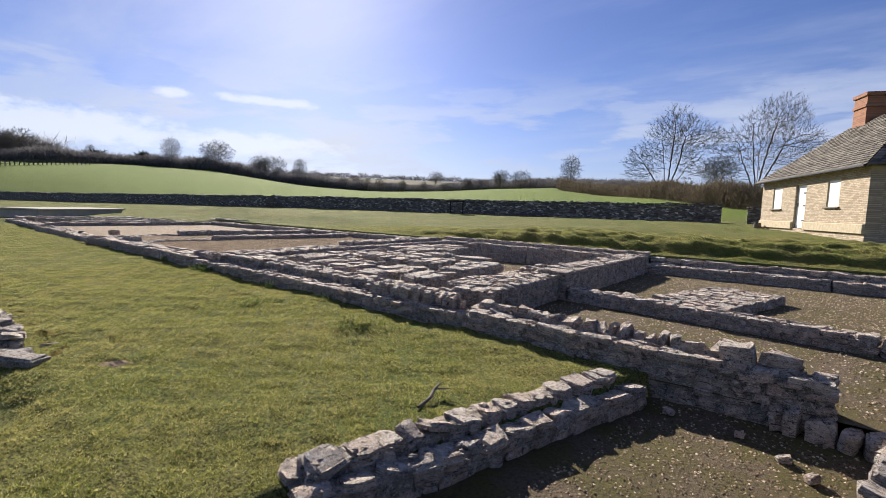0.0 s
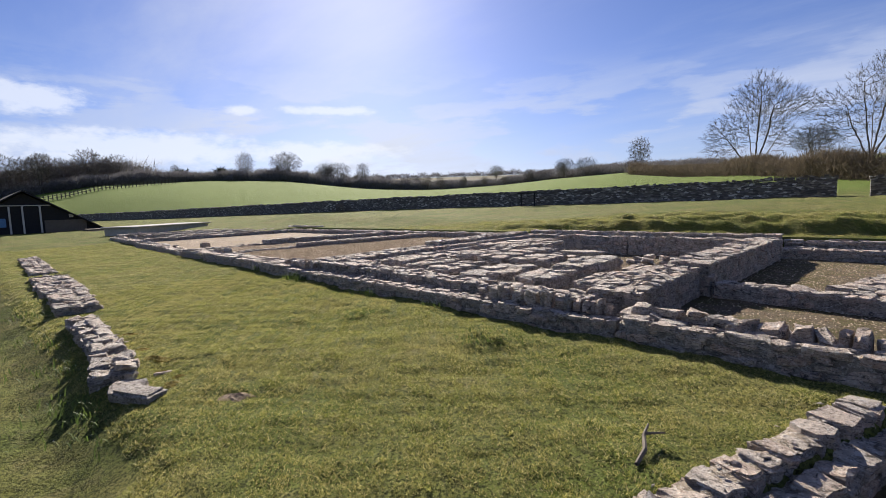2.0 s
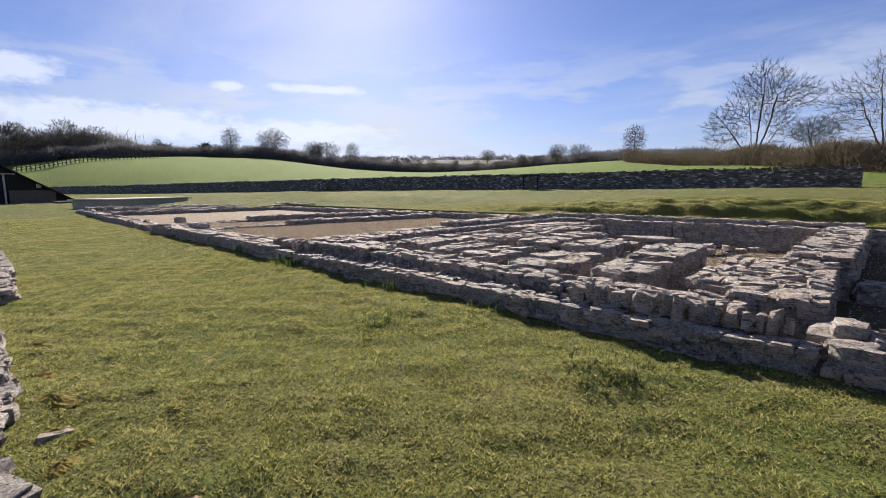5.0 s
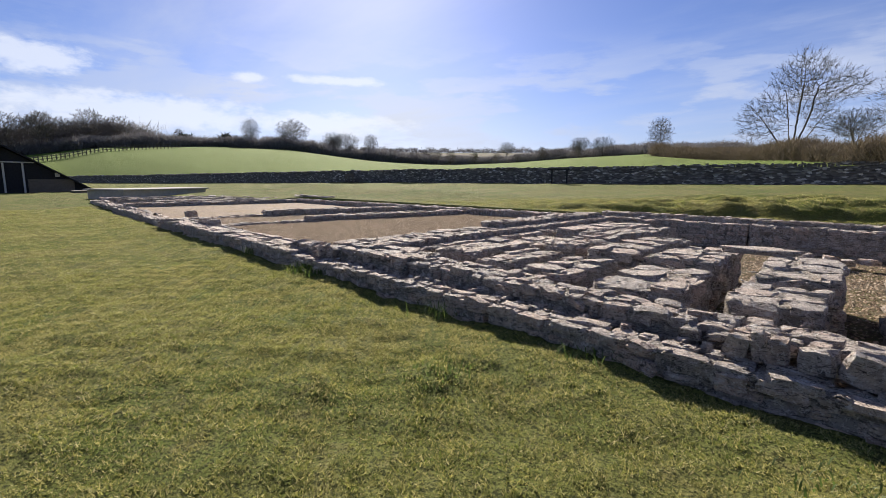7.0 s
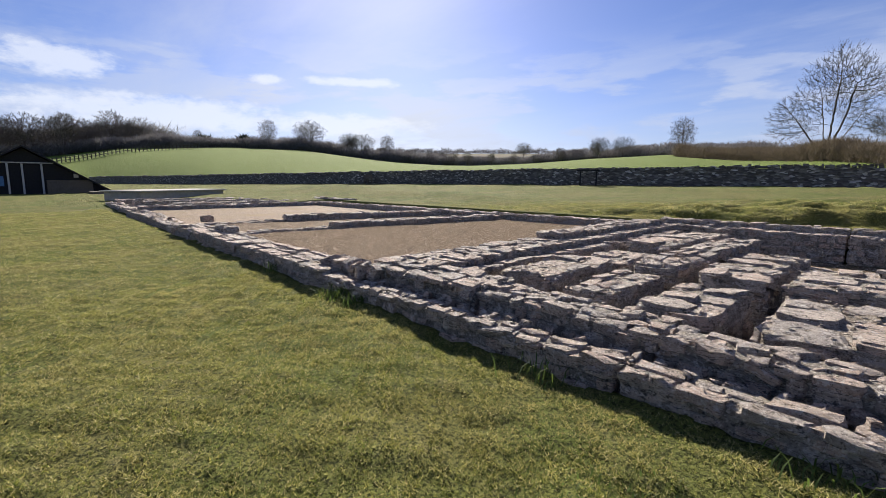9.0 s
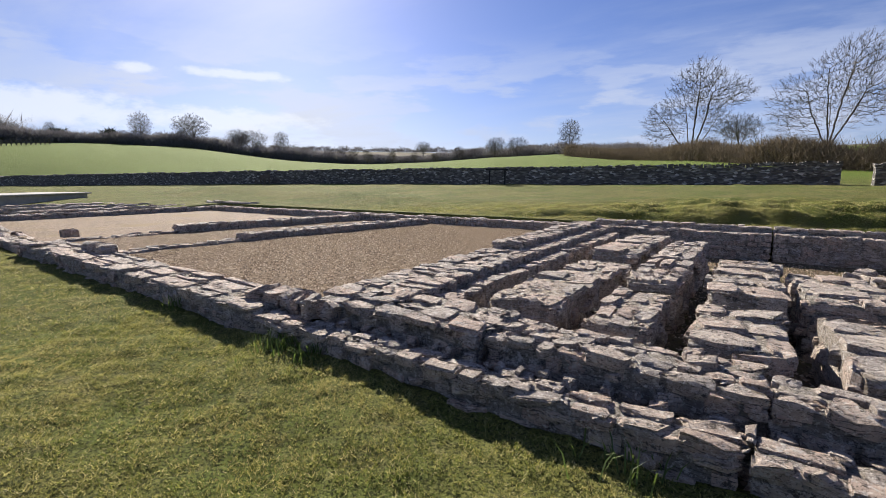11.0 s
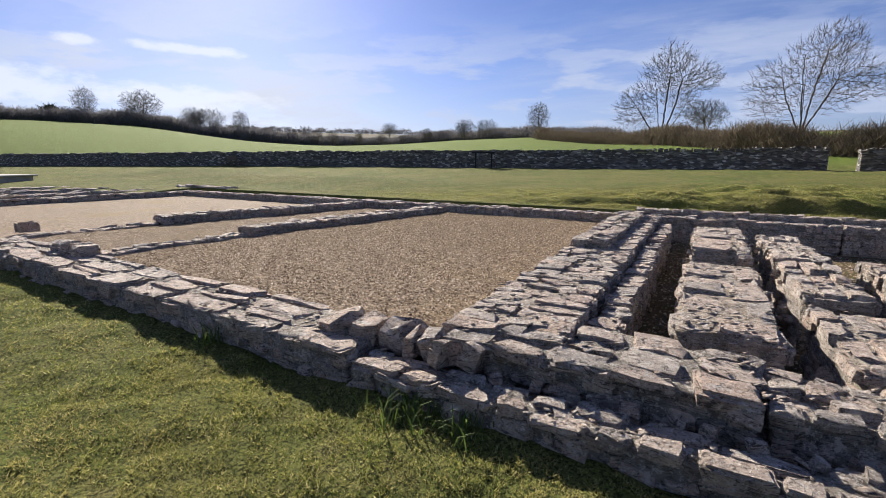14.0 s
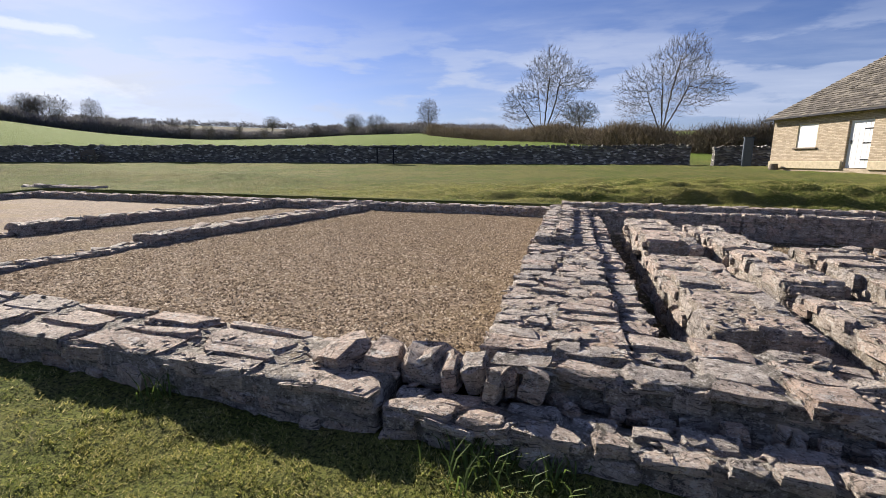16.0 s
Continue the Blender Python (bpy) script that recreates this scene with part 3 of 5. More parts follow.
FX = [(-18.7, -14.6), (-14.6, -10.9), (-10.9, -7.0), (-7.0, -3.2), (-3.2, 0.55)]
RUIN = "low ruined limestone wall of rough flat stones, "
for i, (a, b) in enumerate(FX):
    wide = 0.70 if i < 2 else 0.29
    low = -0.2 if i < 4 else -0.5
    w = line_wall("ruin_wall", RUIN + ("broad and flat-topped beside the lawn" if i < 2 else "a narrow ledge beside the lawn"), (a, front(a)), (b, front(b)), wide, low, 0.19 if i != 2 and i != 3 else 0.14, 40 + i, 0.5, faces="S", group="long front wall", rows=5 if i < 2 else 2, slab=(0.12, 0.42), tip=1.8, flat=0.005, rough=1.3)
    if i == 1:
        row_of_stones(w, (-11.45, front(-11.4) + 0.42), (-10.9, front(-10.9) + 0.42), 0.14, 5, (0.28, 0.34, 0.12), upright=0.0)
    if i == 2:
        row_of_stones(w, (-10.9, front(-10.9) + 0.40), (-10.1, front(-10.1) + 0.36), 0.13, 6, (0.14, 0.24, 0.14), upright=0.4)
        row_of_stones(w, (-10.0, front(-10) + 0.31), (-7.0, front(-7) + 0.31), 0.08, 16, (0.12, 0.10, 0.08), gap=2.2)
    if i == 3:
        row_of_stones(w, (-7.0, front(-7) + 0.31), (-5.2, front(-5.2) + 0.31), 0.08, 7, (0.12, 0.12, 0.08), gap=2.0)
        row_of_stones(w, (-5.1, front(-5.1) + 0.27), (-3.4, front(-3.4) + 0.25), 0.14, 8, (0.16, 0.14, 0.17), upright=0.7)
    if i == 4:
        row_of_stones(w, (-3.3, front(-3.2) + 0.44), (-2.0, front(-2.0) + 0.42), 0.12, 9, (0.3, 0.34, 0.09), upright=0.0)
        row_of_stones(w, (-3.2, front(-3.2) + 0.46), (-2.2, front(-2.2) + 0.44), 0.19, 29, (0.24, 0.26, 0.08), upright=0.0)
        row_of_stones(w, (-2.4, front(-2.4) + 0.36), (-0.2, front(0) + 0.36), 0.12, 10, (0.2, 0.26, 0.15), upright=0.5)
        row_of_stones(w, (-0.35, front(0) + 0.3), (0.15, front(0) + 0.3), 0.15, 11, (0.34, 0.28, 0.16), upright=0)
        row_of_stones(w, (0.1, front(0) + 0.05), (0.75, front(0) - 0.1), -0.30, 12, (0.2, 0.3, 0.2), upright=0.2)

# the walls of the gravel rooms
masonry("ruin_wall", RUIN + "with a ledge beside the flue", "wall", -10.05, 9.95, 0.84, 8.3, 0, -0.24, 0.34, 60, faces="EWS", course=0.11, slab=(0.12, 0.45), tip=1.8, flat=0.006)
masonry("stone_ledge", "narrow ledge of limestone along the flue", "wall", -9.5, 9.9, 0.25, 7.2, 0, -0.24, 0.25, 59, faces="E", course=0.12)
masonry("ruin_wall", RUIN + "standing one course above its neighbour", "wall", -10.18, 11.6, 0.5, 4.6, 0, 0.30, 0.44, 61, faces="EWS")
line_wall("ruin_wall", RUIN + "dividing two gravel rooms", (-16.05, 8.6), (-15.1, 14.0), 0.5, 0.05, 0.27, 62)
line_wall("stone_kerb", "flush kerb of flat limestone across the gravel", (-16.15, 6.1), (-16.05, 8.6), 0.34, 0.03, 0.16, 63, course=0.13)
line_wall("ruin_wall", RUIN + "dividing the far gravel rooms", (-18.85, 8.7), (-17.75, 14.3), 0.5, 0.05, 0.28, 64)
line_wall("stone_kerb", "flush kerb of flat limestone, partly buried", (-18.95, 6.5), (-18.85, 8.7), 0.34, 0.03, 0.14, 65, course=0.13)
for i, (a, b, z) in enumerate([(-27, -22.5, 0.28), (-22.5, -17.8, 0.30), (-17.8, -14.0, 0.31), (-14.0, -10.2, 0.32)]):
    line_wall("ruin_wall", RUIN + "retaining the grass bank", (a, 14.05), (b, 14.05), 0.5, 0.0, z, 70 + i, 0.5, faces="S", group="north retaining wall")
for i, (a, b) in enumerate([(-10.2, -6.6), (-6.6, -2.9)]):
    line_wall("ruin_wall", RUIN + "the inner step of a retaining wall", (a, 14.0), (b, 14.0), 0.45, -0.3, 0.33, 80 + i, 0.5, faces="S", group="north retaining wall", course=0.13)
    line_wall("ruin_wall", RUIN + "the upper step below the bank", (a, 14.4), (b, 14.4), 0.4, 0.0, 0.44, 84 + i, 0.5, faces="S", group="north retaining wall")
line_wall("ruin_wall", RUIN + "retaining the bank of the sunken room", (-2.9, 14.0), (1.2, 14.0), 0.5, -0.3, 0.14, 88, 0.5, faces="S", group="north retaining wall")
line_wall("ruin_wall", RUIN + "retaining the bank of the sunken room", (1.2, 14.0), (5.8, 13.9), 0.5, -0.3, 0.14, 89, 0.5, faces="S", group="north retaining wall")
line_wall("ruin_wall", RUIN + "upper edge against the bank", (-2.9, 14.5), (5.8, 14.4), 0.4, -0.1, 0.30, 90, 0.5, faces="S", group="north retaining wall", length=(0.25, 0.55))

# the hypocaust: rough masonry blocks between narrow flues
HYPO = "rough masonry block of a hypocaust, topped with cracked slabs"
cols = [(-9.12, -8.36), (-8.15, -7.58), (-7.41, -6.72), (-6.50, -5.64), (-5.40, -4.62), (-4.36, -3.85)]
rng = random.Random(3)
for ci, (a, b) in enumerate(cols):
    y = [6.55, 6.35, 6.25, 6.2, 6.15, 6.2][ci]
    end = [12.9, 12.2, 10.0, 9.8, 9.3, 9.0][ci]
    lean = [-1.0, 0.0, -1.0, 3.0, 0.0, 0.0][ci]
    while y < end - 0.4:
        L = rng.uniform(0.95, 1.7) if ci else rng.uniform(1.3, 2.4)
        L = min(L, end - y)
        top = 0.31 + rng.uniform(-0.05, 0.06)
        cx = (a + b) / 2 - math.tan(radians(lean)) * (y + L / 2 - 6.4)
        masonry("hypocaust_block", HYPO, "masonry block", cx, y + L / 2, (b - a) * rng.uniform(0.88, 0.97), L - 0.02, lean + rng.uniform(-2, 2), -0.24, top, 200 + ci * 20 + int(y * 3), group="hypocaust blocks", course=0.12, length=(0.22, 0.55), tip=1.3, top=0.07, rows=3, slab=(0.2, 0.6), flat=0.010, rough=1.6, faces="SEW")
        y += L + (rng.uniform(0.14, 0.28) if ci > 1 or rng.random() < 0.5 else 0.04)
for i, (a, b) in enumerate([(-10.4, -8.6), (-8.6, -6.9), (-6.9, -5.1), (-5.1, -3.7)]):
    line_wall("hypocaust_wall", "rough front wall of the hypocaust, broken along its top", (a, front(a) + (0.36 if i == 0 else 0.42)), (b, front(b) + (0.36 if i == 0 else 0.42)), (0.70, 0.58, 0.42, 0.42)[i], -0.24, 0.31 if i == 0 else 0.27, 300 + i, 0.5, length=(0.10, 0.26), tip=3.5, top=0.07, course=0.10, rows=(5, 4, 3, 3)[i], slab=(0.12, 0.36), flat=0.012, rough=2.2, faces="SNEW" if i else "SE", group="hypocaust front")
masonry("ruin_wall", RUIN + "sunlit end of the hypocaust", "wall", -3.55, 7.0, 0.75, 2.6, 0, -0.15, 0.34, 320, faces="ESW", course=0.11)
line_wall("ruin_wall", RUIN + "running back to the bank", (-3.4, 8.3), (-3.15, 14.0), 0.7, -0.2, 0.40, 321, 0, faces="NS", course=0.11)
line_wall("ruin_wall", RUIN + "crossing the sunken room", (-3.0, 8.45), (1.2, 7.75), 0.4, -0.2, 0.12, 322)
line_wall("ruin_wall", RUIN + "crossing the sunken room", (1.2, 7.75), (5.6, 7.0), 0.4, -0.2, 0.12, 323)
masonry("stone_platform", "low platform of flat limestone slabs on the gravel", "platform", -0.7, 10.0, 1.3, 2.6, -18, -0.2, 0.06, 324)
slab = thing("stone_slab", -5.55, 9.0, 0.36, "long flat limestone slab bridging a flue", "slab", turn=8)
lay(slab, 0, 0, 0.03, 1.0, 0.42, 0.07, rng, 0, 1)
lying = thing("fallen_stones", -5.2, 12.3, -0.22, "heap of fallen flat stones on the bare floor", "rubble")
for i in range(9):
    lay(lying, rng.uniform(-0.7, 0.7), rng.uniform(-0.25, 0.25), 0.05 + 0.06 * (i % 3), rng.uniform(0.25, 0.5), rng.uniform(0.2, 0.35), 0.1, rng, rng.uniform(0, 90), 6)

# the spur, the wall by the path and the lawn's buried wall
line_wall("ruin_wall", RUIN + "broken down beside the trench", (-1.90, 1.45), (-0.82, 4.62), 0.46, -0.48, -0.09, 330, 0.5, faces="SE", length=(0.12, 0.3), tip=6)
w = line_wall("ruin_wall", RUIN + "the higher course of the spur", (-1.98, 1.6), (-1.02, 4.5), 0.26, -0.15, -0.01, 331, 0.7, length=(0.10, 0.26), tip=7)
line_wall("ruin_wall", RUIN + "tumbled at the trench's end", (0.45, 3.2), (1.1, 5.6), 0.9, -0.5, 0.10, 332, -0.5, tip=8)
line_wall("ruin_wall", RUIN + "tumbled at the trench's end", (0.9, 4.9), (2.6, 5.6), 0.7, -0.5, 0.22, 333, -0.3, tip=8)
for i, (p, q, wd, z) in enumerate([((-6.3, 1.15), (-7.1, 1.3), 0.4, 0.01), ((-7.1, 1.3), (-9.4, 1.4), 0.36, 0.05), ((-10.4, 1.55), (-12.6, 1.7), 0.6, 0.02), ((-12.6, 1.7), (-16.2, 1.85), 0.75, 0.0), ((-17.5, 1.9), (-24.0, 2.2), 0.6, -0.02)]):
    line_wall("buried_wall", "stub of an old limestone wall sunk in the lawn", p, q, wd, -0.25, z, 340 + i, tip=7, group="buried wall in the lawn")
lone = thing("boulder", -5.8, 1.22, -0.15, "rough flat limestone boulder half sunk in the grass", "stone")
lay(lone, 0, 0, 0.06, 0.50, 0.3, 0.10, rng, 25, 3)
lay(lone, -0.2, -0.05, 0.05, 0.34, 0.26, 0.10, rng, 60, 5)
for dx, dy in ((-0.5, 0.25), (-0.9, 0.35), (-1.3, 0.3), (-1.15, 0.55)):
    loose = thing("flat_stone", -5.8 + dx, 1.3 + dy, -0.165, "flat stone showing through the turf", "stone", "stones in the turf")
    lay(loose, 0, 0, 0.03, rng.uniform(0.18, 0.32), rng.uniform(0.12, 0.2), 0.06, rng, rng.uniform(0, 90), 4)

# blocks on the broad wall
for x, y, sx, sy, sz, lab in [(-16.3, 6.15, 0.85, 0.4, 0.17, "squared limestone block lying on the broad wall"), (-19.4, 6.75, 0.42, 0.34, 0.18, "small limestone block lying on the broken wall")]:
    b = thing("stone_block", x, y, 0.15, lab, "stone block")
    for j in range(3 if sx > 0.6 else 2):
        lay(b, (j - 1) * sx / 3, 0, sz * 0.4, sx / 3 * 1.05, sy, sz, rng, 0, 3)

# the broken far end of the ruin
for i, (p, q, z) in enumerate([((-18.9, 6.0), (-22.5, 6.3), 0.10), ((-22.5, 6.3), (-27.0, 6.5), 0.12), ((-27.0, 6.5), (-33.5, 6.9), 0.16), ((-26.8, 6.6), (-26.6, 14.0), 0.26), ((-28.0, 8.0), (-28.0, 14.5), 0.30), ((-30.5, 7.2), (-30.3, 13.5), 0.30), ((-33.5, 7.0), (-33.0, 14.0), 0.28), ((-28.0, 15.0), (-25.0, 15.2), 0.42)]):
    line_wall("ruin_wall", RUIN + "crumbling at the far end of the site", p, q, 0.6, -0.2, z, 360 + i, length=(0.25, 0.6), course=0.14, group="far broken walls", tip=7)

# ---------------------------------------------------------------- far walls


def dry_wall(pts, tall, seed, label):
    """A dry-stone boundary wall with upright cope stones."""
    rng = random.Random(seed)
    base = thing("boundary_wall", pts[0][0], pts[0][1], float(height(*pts[0])), label, "wall")
    o = base.location
    bm, cope = bmesh.new(), bmesh.new()
    for p, q in zip(pts, pts[1:]):
        p, q = Vector(p), Vector(q)
        d = q - p
        n = Vector((-d.y, d.x)).normalized()
        steps = max(1, int(d.length / 2.0))
        ang = math.atan2(d.y, d.x)
        for i in range(steps):
            a, b = p + d * i / steps, p + d * (i + 1) / steps
            za, zb = float(height(*a)) - 0.15, float(height(*b)) - 0.15
            ring = []
            for m, z in ((a, za), (b, zb)):
                ring.append([bm.verts.new((m.x + n.x * s * w - o.x, m.y + n.y * s * w - o.y, z + h - o.z)) for s, w, h in ((-1, 0.32, 0), (-1, 0.22, tall), (1, 0.22, tall), (1, 0.32, 0))])
            for j in range(3):
                bm.faces.new((ring[0][j], ring[0][j + 1], ring[1][j + 1], ring[1][j]))
            bm.faces.new(ring[0][::-1])
            bm.faces.new(ring[1])
        s = 0.0
        while s < d.length:
            L = rng.uniform(0.08, 0.22) * (1 if d.length < 30 else 1.8)
            m = p + d.normalized() * s
            h = rng.uniform(0.14, 0.28)
            mat4 = pose(m.x - o.x, m.y - o.y, float(height(*m)) - 0.15 + tall + h * 0.4 - o.z, 0, rng.gauss(0, 14), math.degrees(ang)) @ Matrix.Diagonal((L, rng.uniform(0.3, 0.48), h, 1))
            bmesh.ops.create_cube(cope, size=1, matrix=mat4)
            s += L * 1.02
    bmesh.ops.recalc_face_normals(bm, faces=bm.faces[:])
    part("wall_body", bm, DRYSTONE, base)
    part("cope_stones", cope, DRYSTONE, base, "row of upright cope stones", kind="stuff")
    return base


dry_wall([(-2.95, 36.3), (-14, 35.6), (-26, 34.6)], 1.2, 1, "dark dry-stone boundary wall with upright copes, in shade")
dry_wall([(-26, 34.6), (-45, 31.6), (-75, 25.0), (-115, 17.0)], 1.2, 2, "long dry-stone boundary wall running below the pasture")
dry_wall([(-1.5, 36.6), (3.6, 36.9)], 1.15, 3, "short dry-stone wall beyond the gap, beside the cottage")

# ---------------------------------------------------------------- cottage
COTTAGE_TURN = math.degrees(math.atan2(-0.946, 0.325))
HL, HD, HH = 9.6, 5.5, 2.5


def make_cottage():
    """A single-storey hipped cottage; its own x runs along the front, y into the house."""
    z0 = 1.18
    house = thing("cottage", -0.63, 30.1, z0, "small honey-coloured stone cottage with a hipped slate roof and boarded windows", "house", turn=COTTAGE_TURN)
    # front wall with real openings: two windows and a door, the door in the middle
    holes = [(1.42, 2.58, 0.89, 1.95), (4.0, 5.05, 0.0, 1.93), (6.78, 7.8, 0.92, 1.98)]
    items, s = [], 0.0
    for a, b, lo, hi in holes:
        items.append(((s + a) / 2, 0.2, HH / 2 - 0.2, a - s, 0.4, HH + 0.4))
        items.append(((a + b) / 2, 0.2, (hi + HH) / 2, b - a, 0.4, HH - hi))
        items.append(((a + b) / 2, 0.2, (lo - 0.4) / 2, b - a, 0.4, lo + 0.4))
        s = b
    items.append(((s + HL) / 2, 0.2, HH / 2 - 0.2, HL - s, 0.4, HH + 0.4))

    def swapped(bm):
        """Lays the mesh so that the material's courses run level, then stands it up again by its object."""
        bmesh.ops.rotate(bm, cent=(0, 0, 0), matrix=Matrix.Rotation(radians(-90), 3, "X"), verts=bm.verts[:])
        return bm

    def wall(name, things):
        ob = part(name, swapped(boxes(things)), COTTAGE, house)
        ob.matrix_local = pose(0, 0, 0, 90, 0, 0)
        return ob

    for it in items:
        wall("front_wall", [it])
    wall("back_wall", [(HL / 2, HD - 0.2, HH / 2 - 0.2, HL, 0.4, HH + 0.4)])
    for x in (0.2, HL - 0.2):
        bm = boxes([(0, 0, 0, HD - 0.8, HH + 0.4, 0.4)])
        ob = part("side_wall", bm, COTTAGE, house)
        ob.matrix_local = pose(x, HD / 2, HH / 2 - 0.2, 90, 0, 90)
    part("plinth", boxes([(1.98, -0.03, 0.12, 3.96, 0.10, 0.34), (7.35, -0.03, 0.12, 4.5, 0.10, 0.34)], 0.02), SASH, house)
    for a, b, lo, hi in holes:
        if lo > 0:
            win = part("window", boxes([((a + b) / 2, 0.07, (lo + hi) / 2, b - a, 0.05, hi - lo)], 0.006), WHITE, house, "white boarded shutter")
            part("window_sill", boxes([((a + b) / 2, 0.0, lo - 0.05, b - a + 0.12, 0.16, 0.06)], 0.015), WOOD, win)
            part("window_frame", boxes([(a + 0.025, 0.05, (lo + hi) / 2, 0.05, 0.10, hi - lo), (b - 0.025, 0.05, (lo + hi) / 2, 0.05, 0.10, hi - lo), ((a + b) / 2, 0.05, hi - 0.025, b - a - 0.1, 0.10, 0.05)], 0.006), SASH, win)
        else:
            door = part("door", boxes([(a + 0.075 + 0.15 * i, 0.12, hi / 2, 0.147, 0.05, hi - 0.04) for i in range(5)], 0.006), WHITE, house, "white boarded door")
            door.data.transform(Matrix.Diagonal(((b - a) / 0.75, 1, 1, 1)) @ Matrix.Translation((0, 0, 0)))
            door.data.transform(Matrix.Translation((a - a * (b - a) / 0.75, 0, 0)))
            for h in (0.35, 1.0, 1.55):
                part("hinge", boxes([(b - 0.25, 0.085, h, 0.36, 0.02, 0.05)], 0.004), IRON, door, "black strap hinge")
            part("latch", boxes([(a + 0.12, 0.08, 1.05, 0.05, 0.03, 0.16)], 0.006), IRON, door)
    # hipped roof with overhang, laid with slates in courses
    o, rise, z = 0.28, 2.4, HH
    r0, r1, ym = HD / 2, HL - HD / 2, HD / 2
    e = z - o * rise / (HD / 2)
    A, B, C, D = Vector((-o, -o, e)), Vector((HL + o, -o, e)), Vector((HL + o, HD + o, e)), Vector((-o, HD + o, e))
    P, Q = Vector((r0, ym, z + rise)), Vector((r1, ym, z + rise))
    bm = bmesh.new()
    vs = [bm.verts.new(v) for v in (A, B, C, D, P, Q)]
    for f in ((0, 1, 5, 4), (1, 2, 5), (2, 3, 4, 5), (3, 0, 4), (3, 2, 1, 0)):
        bm.faces.new([vs[i] for i in f])
    roof = part("roof", bm, SLATE, house, "weathered stone-slate roof")
    rng = random.Random(8)
    verts, quads = [], []
    for a, b, c, d in ((A, B, Q, P), (D, A, P, P), (B, C, Q, Q), (C, D, P, Q)):
        n = (b - a).cross(d - a).normalized()
        rows = 26
        for r in range(rows):
            f0, f1 = r / rows, (r + 1.25) / rows
            l0, l1 = a.lerp(d, f0), b.lerp(c, f0)
            u0, u1 = a.lerp(d, min(f1, 1)), b.lerp(c, min(f1, 1))
            w = (l1 - l0).length
            k = max(1, int(w / rng.uniform(0.24, 0.3)))
            for i in range(k):
                p, q = (i + 0.02) / k, (i + 0.98) / k
                t = 0.035 + rng.uniform(0, 0.02)
                base = len(verts)
                up = [l0.lerp(l1, p) + n * t, l0.lerp(l1, q) + n * (t + rng.uniform(-0.008, 0.008)), u0.lerp(u1, q) + n * 0.012, u0.lerp(u1, p) + n * 0.012]
                verts += up + [up[0] - n * 0.03, up[1] - n * 0.03]
                quads += [(base, base + 1, base + 2, base + 3), (base + 4, base + 5, base + 1, base)]
    part("slate_cladding", mesh_of("slate_cladding", verts, quads, SLATE), SLATE, roof, "overlapping courses of stone slates", "stuff")
    part("gutter", boxes([(HL / 2, -o - 0.03, e - 0.02, HL + 2 * o, 0.1, 0.09)], 0.02), IRON, house)
    bm = boxes([(0, 0, 0, 1.0, 2.2, 0.75), (0, 0.62, 0, 1.1, 0.1, 0.85), (0, 1.12, 0, 1.12, 0.14, 0.87)])
    ch = part("chimney", bm, BRICK, house, "red brick chimney stack")
    ch.matrix_local = pose(r0 + 0.55, ym, z + rise - 0.1, 90, 0, 0)


make_cottage()
stump = thing("wooden_stump", -0.72, 29.3, float(height(-0.72, 29.3)) - 0.02, "cut wooden stump standing against the cottage wall", "stump")
bm = bmesh.new()
bmesh.ops.create_cone(bm, cap_ends=True, segments=14, radius1=0.2, radius2=0.16, depth=0.32, matrix=pose(0, 0, 0.16))
bmesh.ops.bevel(bm, geom=[e for e in bm.edges if e.calc_length() < 0.14], offset=0.02, segments=2, affect="EDGES")
part("trunk_section", bm, WOOD, stump)
post = thing("gate_post", 0.0, 35.4, float(height(0, 35.4)) - 0.1, "tall blue-grey painted post beside the wall gap", "post")
part("post_shaft", boxes([(0, 0, 0.85, 0.5, 0.2, 1.8)], 0.03), SLATEPOST, post)
part("post_cap", boxes([(0, 0, 1.78, 0.56, 0.26, 0.06)], 0.015), SLATEPOST, post)

# ---------------------------------------------------------------- barn, tank, furniture


